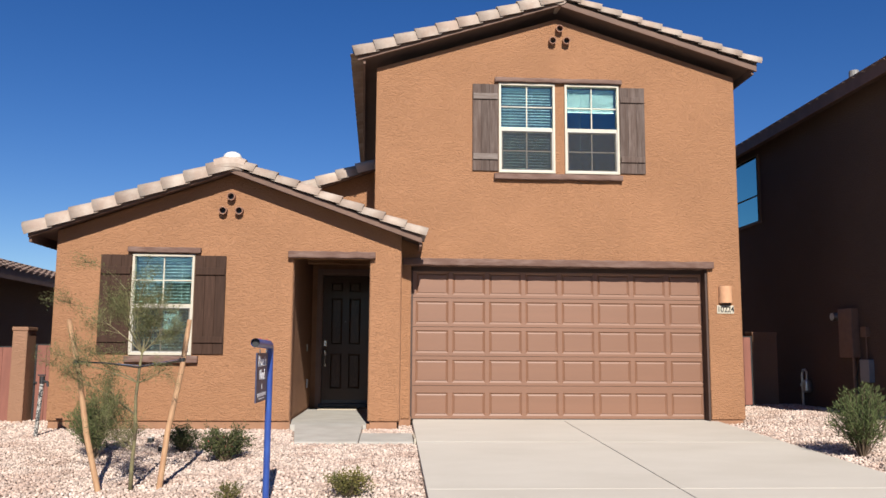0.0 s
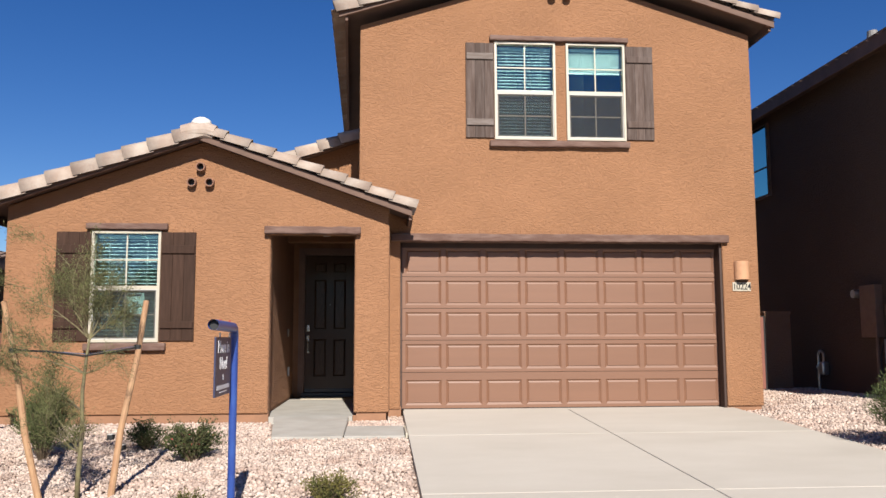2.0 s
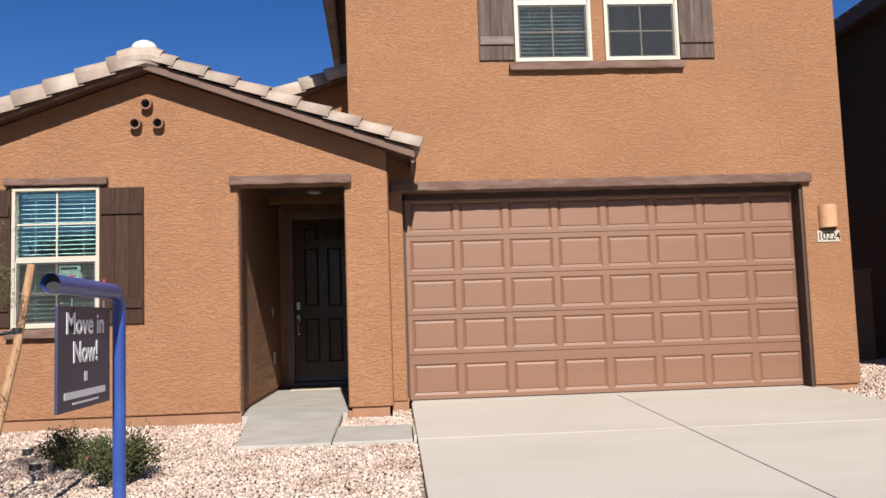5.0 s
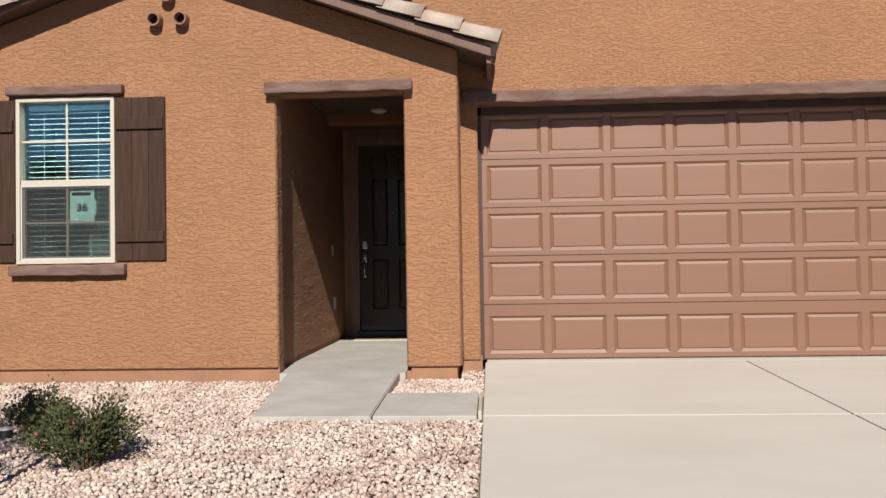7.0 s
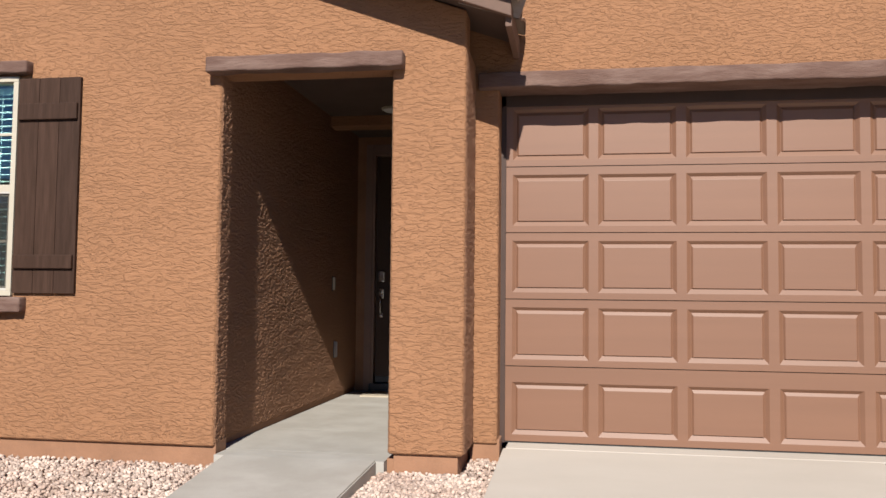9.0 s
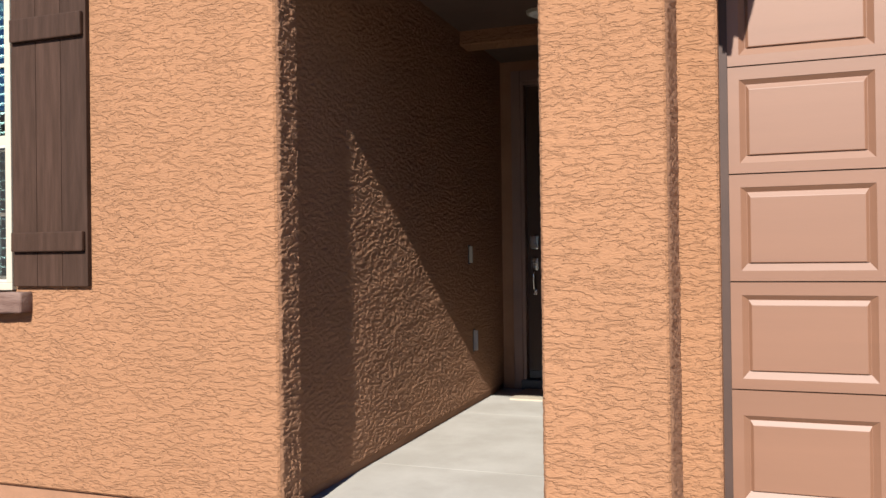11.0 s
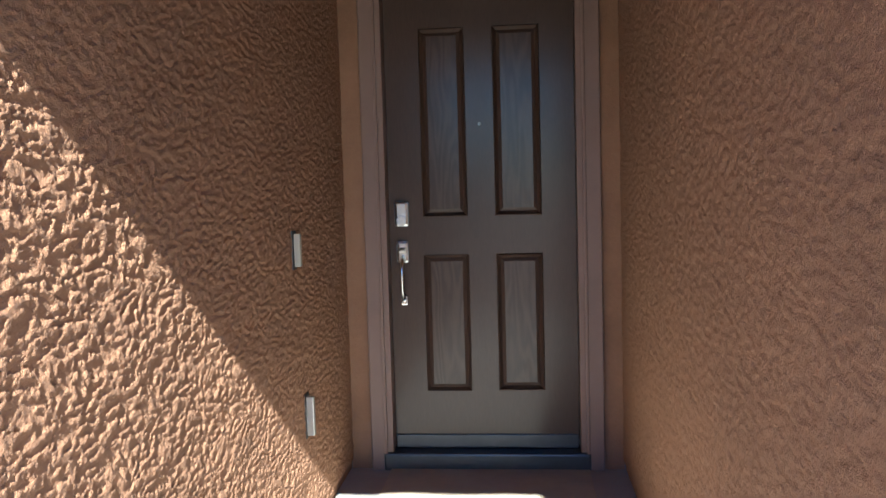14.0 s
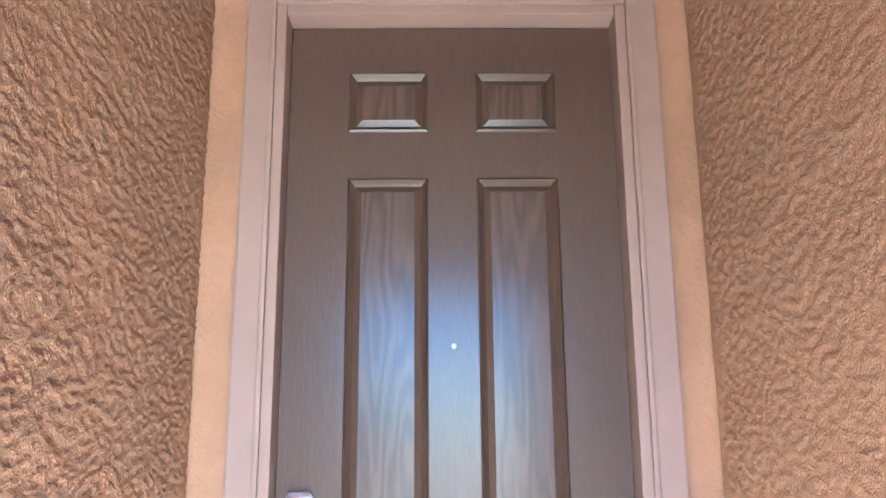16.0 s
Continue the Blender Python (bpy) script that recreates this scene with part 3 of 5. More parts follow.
# ---------- trims ----------
def lintel(name, x0, x1, y, z0, z1, depth, label):
    """A rough foam-and-stucco timber shape with uneven rounded edges."""
    bm = box(x0, x1, y, y + depth, z0, z1, 0.012, seg=2)
    bmesh.ops.subdivide_edges(bm, edges=[e for e in bm.edges if abs(e.verts[0].co.x - e.verts[1].co.x) > 0.5], cuts=int((x1 - x0) / 0.06))
    for v in bm.verts:
        v.co += Vector((0, 0, 0.010 * noise.noise(v.co * 7))) + Vector((0, 0.008 * noise.noise(v.co * 5 + Vector((9, 0, 0))), 0))
    return tagged(part(name, bm, FOAM, smooth=True), label, "trim")


lintel("lintel", -1.165, 0.172, 12.535, 2.996, 3.098, 0.12, "rough brown faux-timber lintel over the entry opening")
lintel("lintel", 0.60, 5.71, 13.055, 2.962, 3.074, 0.27, "long rough brown faux-timber lintel over the garage door")
lintel("lintel", -3.585, -2.49, 12.565, 3.045, 3.13, 0.09, "brown faux-timber lintel over the low window")
lintel("window_sill", -3.565, -2.478, 12.56, 1.385, 1.485, 0.10, "brown faux-timber sill under the low window")
lintel("lintel", 2.09, 4.235, 13.055, 6.05, 6.125, 0.09, "brown faux-timber lintel over the upper windows")
lintel("window_sill", 2.08, 4.225, 13.05, 4.40, 4.495, 0.10, "brown faux-timber sill under the upper windows")


# ---------- windows ----------
def window(name, hole, y, label, blind_drop=1.0):
    """A white single-hung vinyl window with muntins; a blind hangs behind it."""
    x0, x1, z0, z1 = hole
    zm = z0 + (z1 - z0) * 0.488
    w = thing(name, label, "window", kind="structure")
    f = 0.037

    def ring(nm, a, b, c, d, t, ya, yb, material=VINYL):
        bm = bmesh.new()
        for q in ((a, b, ya, yb, c, c + t), (a, b, ya, yb, d - t, d), (a, a + t, ya, yb, c + t, d - t), (b - t, b, ya, yb, c + t, d - t)):
            box(*q, 0.004, bm)
        return part(nm, bm, material, w)

    ring("window_frame", x0 - 0.004, x1 + 0.004, z0 - 0.004, z1 + 0.004, f, y - 0.028, y + 0.07)
    part("meeting_rail", box(x0 + f, x1 - f, y - 0.012, y + 0.05, zm - 0.025, zm + 0.025, 0.004), VINYL, w)
    ring("sash", x0 + f, x1 - f, z0 + f, zm - 0.025, 0.028, y + 0.002, y + 0.04)
    xm = (x0 + x1) / 2
    for za, zb in ((z0 + f, zm - 0.03), (zm + 0.025, z1 - f)):
        part("muntin", box(xm - 0.009, xm + 0.009, y + 0.012, y + 0.024, za, zb), VINYL, w)
        part("muntin", box(x0 + f, x1 - f, y + 0.0122, y + 0.0242, (za + zb) / 2 - 0.009, (za + zb) / 2 + 0.009), VINYL, w)
        pane = part("pane", box(x0 + f - 0.01, x1 - f + 0.01, y + 0.03, y + 0.034, za - 0.01, zb + 0.01), PANE, w)
        pane.visible_shadow = False
    for dx in (0.09, -0.09):
        xx = x0 + dx + f if dx > 0 else x1 + dx - f
        part("latch", box(xx - 0.012, xx + 0.012, y - 0.004, y + 0.01, z0 + f + 0.002, z0 + f + 0.014, 0.003), SCREENBLACK, w, "small black sash latch")
    part("insect_screen", box(x0 + f, x1 - f, y - 0.0062, y - 0.005, z0 + f + 0.01, zm - 0.03), SCREEN, w, "fine grey insect screen")
    ring("screen_frame", x0 + f - 0.008, x1 - f + 0.008, z0 + f - 0.004, zm - 0.022, 0.016, y - 0.012, y + 0.001, SCREENGREY)
    room = bmesh.new()
    box(x0 - 0.5, x1 + 0.5, y + 0.25, y + 1.6, z0 - 0.6, z1 + 0.15, 0, room)
    room.faces.ensure_lookup_table()
    bmesh.ops.delete(room, geom=[min(room.faces, key=lambda q: q.calc_center_median().y)], context="FACES")
    tagged(part("room_shell", room, DARKROOM, w), "dim room behind the window")
    b = thing("window_blind", "white horizontal slat blind, " + ("pulled up short" if blind_drop < 0.5 else "lowered with open slats"), "blind", group="window blinds")
    part("headrail", box(x0 + 0.05, x1 - 0.05, y + 0.10, y + 0.15, z1 - 0.09, z1 - 0.045, 0.005), BLIND, b)
    bottom = z1 - 0.1 - (z1 - z0 - 0.16) * blind_drop
    pitch = 0.05 if blind_drop > 0.5 else 0.02
    count = int((z1 - 0.1 - bottom) / pitch)
    bm = box(x0 + 0.055, x1 - 0.055, -0.022, 0.022, -0.0026, 0.0026)
    slat = mesh_of("slat", moved(bm, Matrix.Rotation(radians(4), 4, "X")), BLIND)
    for k in range(count):
        s = new("slat", slat)
        s.parent = b
        s.location = (0, y + 0.125, z1 - 0.115 - k * pitch)
    part("bottom_rail", box(x0 + 0.055, x1 - 0.055, y + 0.105, y + 0.145, bottom - 0.02, bottom, 0.004), BLIND, b)
    for fx in (0.22, 0.78):
        xx = x0 + (x1 - x0) * fx
        part("cord", tube([(xx, y + 0.098, z1 - 0.08), (xx, y + 0.098, bottom)], 0.0022, 5), BLIND, b)
    return w


SCREENBLACK = mat("black_plastic", (0.02, 0.02, 0.02), 0.5, vary=0.2)
SCREENGREY = mat("screen_frame_alu", (0.45, 0.43, 0.39), 0.5, vary=0.1)
window("window_1", WIN_A, YA, "white vinyl single-hung window with muntins in the low gable")
window("window_2", WIN_B[0], YB, "white vinyl single-hung window with muntins, upper storey")
window("window_3", WIN_B[1], YB, "white vinyl single-hung window with muntins and a raised blind", 0.24)


# ---------- shutters ----------
BATTEN = mat("silvered_batten_wood", (0.13, 0.10, 0.085), 0.85, second=(0.20, 0.165, 0.145), scale=6, grain=0.5, bump=0.6, bump_scale=26, stretch=(0.6, 1, 5), dist=0.004)
def shutter(x0, x1, z0, z1, y, material, label, boards, battens, rail=None):
    s = thing("shutter", label, "shutter", group="window shutters")
    w = (x1 - x0) / boards
    for k in range(boards):
        part("board", box(x0 + k * w + 0.0012, x0 + (k + 1) * w - 0.0012, y - 0.028, y + 0.002, z0, z1, 0.004), material, s)
    for c, t in battens:
        zc = z1 - c * (z1 - z0)
        part("batten", box(x0 + 0.012, x1 - 0.012, y - 0.052, y - 0.028, zc - t / 2, zc + t / 2, 0.007), rail or material, s)
    return s


shutter(-3.985, -3.522, 1.515, 3.012, YA, SHUTTER, "dark brown board-and-batten wooden shutter beside the low window", 3, ((0.16, 0.115), (0.855, 0.095)))
shutter(-2.573, -2.106, 1.515, 3.012, YA, SHUTTER, "dark brown board-and-batten wooden shutter beside the low window", 3, ((0.16, 0.115), (0.855, 0.095)))
shutter(1.722, 2.153, 4.54, 6.012, YB, SHUTTER_UP, "weathered grey-brown plank shutter with paler battens", 3, ((0.145, 0.10), (0.84, 0.10)), BATTEN)
shutter(4.194, 4.622, 4.535, 6.005, YB, SHUTTER_UP, "weathered grey-brown plank shutter beside the upper windows", 3, ((0.145, 0.10), (0.84, 0.10)))


# ---------- gable vents ----------
def vent_pipe(x, y, z):
    v = thing("gable_vent", "short terracotta vent pipe, its open end backed by a black disc", "vent", group="gable vents")
    bm = tube([(x, y - 0.10, z - 0.012), (x, y + 0.04, z + 0.004)], 0.062, 20, cap=False)
    inner = tube([(x, y - 0.10, z - 0.012), (x, y + 0.04, z + 0.004)], 0.048, 20, cap=False)
    me = bpy.data.meshes.new("t")
    inner.to_mesh(me)
    inner.free()
    n = len(bm.verts)
    bm.from_mesh(me)
    bpy.data.meshes.remove(me)
    bm.verts.ensure_lookup_table()
    for k in range(20):
        bm.faces.new((bm.verts[k], bm.verts[(k + 1) % 20], bm.verts[n + (k + 1) % 20], bm.verts[n + k]))
    part("pipe", bm, VENT, v)
    # black disc in place of the shade deep in the pipe
    disc = tube([(x, y - 0.012, z - 0.002), (x, y - 0.008, z - 0.002)], 0.049, 20)
    part("shade_disc", disc, SCREENBLACK, v, "flat black disc standing in for the shade inside the pipe")
    return v


VENT = mat("vent_clay", (0.25, 0.13, 0.085), 0.85, vary=0.2, scale=12, bump=0.2, bump_scale=80)
for x, z in ((-2.063, 3.94), (-2.181, 3.72), (-1.935, 3.722)):
    vent_pipe(x, YA, z)
for x, z in ((3.185, 7.0), (3.066, 6.79), (3.30, 6.792)):
    vent_pipe(x, YB, z)


# ---------- relief stucco of the porch ----------
def lace(p):
    """Height of the trowelled lace at a place, in metres: ragged plateaus, chips between them and broad swells."""
    q = Vector((p.x, p.y, p.z * 2.3))
    w = noise.noise_vector(q * 8.0) * 0.045
    a = noise.noise((q + w) * 30.0) + 0.5 * noise.noise((q + w) * 64.0 + Vector((3, 8, 1)))
    ridge = min(1.0, max(0.0, (a + 0.08) / 0.2))
    r = Vector((p.x, p.y, p.z * 1.3)) + w
    b = noise.noise(r * 88.0 + Vector((5, 1, 3)))
    c = noise.noise(r * 150.0 + Vector((1, 7, 2)))
    swell = noise.noise(Vector((p.x, p.y * 0.6, p.z * 1.6)) * 6.0 + Vector((2, 4, 9)))
    return 0.0030 * ridge * ridge * (3 - 2 * ridge) + 0.0011 * b + 0.0012 * c + 0.0022 * swell


def relief_wall(name, label, origin, along, up, normal, length, height, step=0.0088, strength=1.0):
    origin, along, up, normal = Vector(origin), Vector(along), Vector(up), Vector(normal)
    n, k = max(2, round(length / step)), round(height / step)
    verts, faces = [], []
    for i in range(n + 1):
        for j in range(k + 1):
            p = origin + along * (length * i / n) + up * (height * j / k)
            fade = min(1.0, min(i, n - i) / 3)
            verts.append(p + normal * ((lace(p) * strength + 0.0055) * fade))
    for i in range(n):
        for j in range(k):
            a = i * (k + 1) + j
            faces.append((a, a + k + 1, a + k + 2, a + 1))
    me = bpy.data.meshes.new(name)
    me.from_pydata(verts, [], faces)
    me.materials.append(STUCCO_RELIEF)
    me.shade_smooth()
    ob = new(name, me)
    return tagged(ob, label, "wall", kind="structure")


STUCCO_RELIEF = mat("stucco_sand_face", (0.302, 0.153, 0.082), 0.95, vary=0.12, scale=1.5, grain=0.25, bump=0.95, bump_scale=190, dist=0.006)
relief_wall("wall_porch_left_face", "rough lace-trowelled terracotta stucco face inside the porch", (PX0 + 0.001, YA + 0.195, SLAB + 0.03), (0, 1, 0), (0, 0, 1), (1, 0, 0), 16.44 - YA - 0.195, 2.78, step=0.005)
relief_wall("wall_porch_right_face", "rough lace-trowelled terracotta stucco face inside the porch", (PX1 - 0.001, YA + 0.195, SLAB + 0.03), (0, 1, 0), (0, 0, 1), (-1, 0, 0), 16.44 - YA - 0.195, 2.78, step=0.0065, strength=0.9)
relief_wall("wall_jamb_face", "rough stucco return of the entry opening", (OPEN[0] + 0.0005, YA + 0.010, BASE + 0.01), (0, 1, 0), (0, 0, 1), (1, 0, 0), 0.182, 2.47, 0.005, 1.4)
relief_wall("wall_jamb_face_right", "rough stucco return of the entry opening", (OPEN[1] - 0.0005, YA + 0.010, BASE + 0.01), (0, 1, 0), (0, 0, 1), (-1, 0, 0), 0.182, 2.47, 0.007, 0.6)
relief_wall("wall_column_face", "rough stucco return of the entry column", (0.5705, YA + 0.010, BASE + 0.01), (0, 1, 0), (0, 0, 1), (1, 0, 0), YB - YA - 0.02, 2.6, 0.009, 1.3)


# ---------- front door ----------
def door_mat(name, figure):
    """Dark brown grained fibreglass. figure: how strong the cathedral grain is."""
    m = bpy.data.materials.new(name)
    m.use_nodes = True
    nt = m.node_tree
    b = nt.nodes["Principled BSDF"]
    b.inputs["Roughness"].default_value = 0.55
    b.inputs["Coat Weight"].default_value, b.inputs["Coat Roughness"].default_value = 0.38, 0.19
    b.inputs["Specular IOR Level"].default_value = 0.25
    geo = nt.nodes.new("ShaderNodeNewGeometry")
    mp = nt.nodes.new("ShaderNodeMapping")
    mp.inputs["Scale"].default_value = (1.0, 1.0, 0.14)
    nt.links.new(geo.outputs["Position"], mp.inputs[0])
    n1 = node(nt, "ShaderNodeTexNoise", Scale=7.0, Detail=2.0)
    nt.links.new(mp.outputs[0], n1.inputs["Vector"])
    mul = node(nt, "ShaderNodeMath")
    mul.operation, mul.inputs[1].default_value = "MULTIPLY", 80.0
    nt.links.new(n1.outputs[0], mul.inputs[0])
    s = node(nt, "ShaderNodeMath")
    s.operation = "SINE"
    nt.links.new(mul.outputs[0], s.inputs[0])
    pores = node(nt, "ShaderNodeTexNoise", Scale=160.0, Detail=3.0)
    nt.links.new(mp.outputs[0], pores.inputs["Vector"])
    h = node(nt, "ShaderNodeMath")
    h.operation, h.inputs[1].default_value = "MULTIPLY_ADD", figure
    nt.links.new(s.outputs[0], h.inputs[0])
    nt.links.new(pores.outputs[0], h.inputs[2])
    mix = nt.nodes.new("ShaderNodeMix")
    mix.data_type = "RGBA"
    mix.inputs[6].default_value, mix.inputs[7].default_value = (0.045, 0.024, 0.016, 1), (0.070, 0.040, 0.028, 1)
    nt.links.new(h.outputs[0], mix.inputs[0])
    nt.links.new(mix.outputs[2], b.inputs["Base Color"])
    bn = node(nt, "ShaderNodeBump", Strength=0.35, Distance=0.002)
    nt.links.new(h.outputs[0], bn.inputs["Height"])
    nt.links.new(bn.outputs[0], b.inputs["Normal"])
    return m


DOORWOOD = door_mat("door_stain", 0.06)
DOORPANEL = door_mat("door_panel_stain", 0.45)
PEEP = mat("dull_brass_viewer", (0.35, 0.33, 0.30), 0.35, 0.8, vary=0.1)
DTRIM = mat("door_trim_paint", (0.228, 0.141, 0.110), 0.6, vary=0.12, scale=3, grain=0.08, bump=0.15, bump_scale=60, dist=0.002)
CHROME = mat("satin_chrome", (0.75, 0.74, 0.72), 0.22, 1.0, vary=0.05, scale=20)
SILLMETAL = mat("dark_bronze_sill", (0.06, 0.065, 0.075), 0.4, 0.6, vary=0.2, scale=10)


def front_door():
    d = thing("door_1", "closed dark brown six-panel grained entry door", "door", kind="structure")
    x0, x1, z0, z1, y = -0.935, -0.023, 0.605, 3.085, 16.50
    xm = (x0 + x1) / 2
    cols = ((xm - 0.290, xm - 0.067), (xm + 0.067, xm + 0.294))
    rows = ((0.852, 1.532), (1.718, 2.632), (2.768, 2.948))
    xs = [x0, *cols[0], *cols[1], x1]
    zs = [z0] + [z for r in rows for z in r] + [z1]
    bm, verts, panels = bmesh.new(), {}, []

    def v(i, j):
        if (i, j) not in verts:
            verts[i, j] = bm.verts.new((xs[i], y, zs[j]))
        return verts[i, j]

    for i in range(5):
        for j in range(7):
            f = bm.faces.new((v(i, j), v(i + 1, j), v(i + 1, j + 1), v(i, j + 1)))
            if i in (1, 3) and j in (1, 3, 5):
                panels.append(f)
    for f in panels:
        for thick, dy in ((0.008, -0.006), (0.014, 0.013), (0.008, 0.006), (0.024, -0.009), (0.003, 0.0)):
            bmesh.ops.inset_individual(bm, faces=[f], thickness=thick, depth=0)
            bmesh.ops.translate(bm, verts=f.verts[:], vec=(0, dy, 0))
    edge = [e for e in bm.edges if e.is_boundary]
    grown = bmesh.ops.extrude_edge_only(bm, edges=edge)["geom"]
    bmesh.ops.translate(bm, verts=[g for g in grown if isinstance(g, bmesh.types.BMVert)], vec=(0, 0.045, 0))
    for f in panels:
        f.material_index = 1
    part("leaf", bm, DOORWOOD, d).data.materials.append(DOORPANEL)
    part("back_panel", box(x0 - 0.05, x1 + 0.05, y + 0.05, y + 0.08, SLAB, z1 + 0.05), DTRIM, d)
    for a, b in ((x0 - 0.052, x0 - 0.004), (x1 + 0.004, x1 + 0.052)):
        part("jamb", box(a, b, y - 0.075, y + 0.06, PORCH_Z + 0.001, z1 + 0.05, 0.004), DTRIM, d)
    part("head_jamb", box(x0 - 0.003, x1 + 0.003, y - 0.075, y + 0.06, z1 + 0.005, z1 + 0.05, 0.004), DTRIM, d)
    for a, b in ((x0 - 0.112, x0 - 0.034), (x1 + 0.034, x1 + 0.116)):
        bm = box(a, b, 16.412, 16.442, PORCH_Z + 0.001, z1 + 0.128, 0.006)
        part("casing", bm, DTRIM, d)
    for a, b in ((x0 - 0.046, x0 - 0.030), (x1 + 0.030, x1 + 0.046)):
        part("casing_bead", box(a, b, 16.404, 16.420, PORCH_Z + 0.001, z1 + 0.045, 0.005), DTRIM, d)
    part("head_casing", box(x0 - 0.032, x1 + 0.032, 16.412, 16.442, z1 + 0.035, z1 + 0.128, 0.006), DTRIM, d)
    part("threshold", box(x0 - 0.05, x1 + 0.05, 16.40, 16.56, PORCH_Z + 0.001, SLAB + 0.062, 0.012), SILLMETAL, d, "dark bronze metal threshold")
    part("door_sweep", box(x0 + 0.004, x1 - 0.004, y - 0.012, y + 0.01, SLAB + 0.064, 0.632, 0.004), SILLMETAL, d, "dark bottom weather sweep")
    # deadbolt with keyed cover
    hx = -0.872
    bolt = part("deadbolt", box(hx - 0.035, hx + 0.035, y - 0.022, y, 1.675, 1.80, 0.014), CHROME, d, "satin chrome deadbolt plate")
    part("keyway", tube([(hx, y - 0.04, 1.705), (hx, y - 0.02, 1.705)], [0.024, 0.027], 16), CHROME, bolt)
    grip = part("handle", box(hx - 0.030, hx + 0.030, y - 0.016, y, 1.495, 1.605, 0.014), CHROME, d, "satin chrome thumb-latch handle set")
    part("pull", tube([(hx, y - 0.014, 1.53), (hx, y - 0.055, 1.515), (hx, y - 0.066, 1.45), (hx, y - 0.06, 1.37), (hx, y - 0.045, 1.32), (hx, y - 0.012, 1.31)], [0.008, 0.009, 0.010, 0.009, 0.008, 0.007], 10), CHROME, grip, smooth=True)
    part("thumb_latch", moved(box(-0.016, 0.016, -0.045, 0, -0.005, 0.005, 0.004), pose(hx, y - 0.012, 1.57, 20)), CHROME, grip)
    part("foot_plate", box(hx - 0.018, hx + 0.018, y - 0.014, y, 1.285, 1.335, 0.008), CHROME, grip)
    part("peephole", tube([(xm, y - 0.006, 2.165), (xm, y, 2.165)], [0.006, 0.009], 16), PEEP, d, "small chrome door viewer")


front_door()


def doorbell(y, z, h, face, label):
    b = thing("doorbell", label, "doorbell")
    part("back_plate", box(PX0 - 0.002, PX0 + 0.012, y - 0.026, y + 0.026, z - h / 2 - 0.012, z + h / 2 + 0.012, 0.004), SCREENBLACK, b)
    part("button_bar", box(PX0 + 0.012, PX0 + 0.036, y - 0.012, y + 0.012, z - h / 2, z + h / 2, 0.003), face, b)


doorbell(15.50, 1.640, 0.125, VINYL, "slim black doorbell with white face on porch wall")
PLATE = mat("bare_aluminium", (0.55, 0.54, 0.52), 0.35, 0.9, vary=0.1, scale=20)
br = thing("wall_bracket", "thin upright bare metal bracket on porch wall", "bracket")
part("blade", box(PX0 - 0.002, PX0 + 0.040, 15.578, 15.602, 0.90, 1.055, 0.003), PLATE, br)
part("flange", box(PX0 + 0.004, PX0 + 0.012, 15.565, 15.62, 0.89, 1.065, 0.002), SCREENBLACK, br)
lampc = thing("ceiling_light", "round white flush ceiling light in the porch", "lamp")
part("rim", tube([(-0.46, 15.06, 3.306), (-0.46, 15.06, 3.285)], [0.10, 0.095], 28), VINYL, lampc)
part("diffuser", tube([(-0.46, 15.06, 3.286), (-0.46, 15.06, 3.270)], [0.082, 0.06], 28), BLIND, lampc)


# ---------- lettering ----------
def lettering(text, size, material, m, parent, name="letter", width=None, bold=0.0):
    """Raised characters of the built-in font, each an object of its own."""
    cu = bpy.data.curves.new("text", "FONT")
    cu.body, cu.size, cu.align_x, cu.align_y, cu.extrude, cu.offset = text, size, "CENTER", "CENTER", 0.0012, bold
    tmp = new("text", cu)
    bpy.context.view_layer.update()
    me = bpy.data.meshes.new_from_object(tmp.evaluated_get(bpy.context.evaluated_depsgraph_get()))
    bpy.data.objects.remove(tmp)
    if width:
        xs = [v.co.x for v in me.vertices]
        me.transform(Matrix.Diagonal((width / (max(xs) - min(xs)), 1, 1, 1)))
    bm = bmesh.new()
    bm.from_mesh(me)
    bmesh.ops.remove_doubles(bm, verts=bm.verts, dist=1e-6)
    seen, islands = set(), []
    for v in bm.verts:
        if v in seen:
            continue
        stack, island = [v], []
        seen.add(v)
        while stack:
            q = stack.pop()
            island.append(q)
            for e in q.link_edges:
                o = e.other_vert(q)
                if o not in seen:
                    seen.add(o)
                    stack.append(o)
        islands.append([min(q.co.x for q in island), max(q.co.x for q in island), island])
    islands.sort(key=lambda g: g[0])
    glyphs = []
    for a, b, island in islands:
        if glyphs and a < glyphs[-1][1] - 0.4 * (b - a):
            glyphs[-1][1] = max(glyphs[-1][1], b)
            glyphs[-1][2] += island
        else:
            glyphs.append([a, b, list(island)])
    for a, b, island in glyphs:
        inside = set(island)
        order = {v: k for k, v in enumerate(island)}
        one = bpy.data.meshes.new(name)
        one.from_pydata([v.co.copy() for v in island], [], [[order[v] for v in f.verts] for f in bm.faces if f.verts[0] in inside])
        one.materials.append(material)
        one.transform(m)
        new(name, one).parent = parent
    bm.free()


INK = mat("black_ink", (0.012, 0.012, 0.014), 0.5, vary=0.1)
PAPER = mat("paper", (0.74, 0.77, 0.72), 0.8, vary=0.06, scale=10)

plate = thing("house_number", "white ceramic house number tiles reading 10224", "house number")
for k in range(5):
    xa = 5.760 + k * 0.0568
    part("tile", box(xa, xa + 0.0545, 13.117, 13.132, 2.232, 2.366, 0.003), VINYL, plate)
lettering("10224", 0.135, INK, pose(5.902, 13.1155, 2.297, 90), plate, "digit", 0.262, 0.0016)

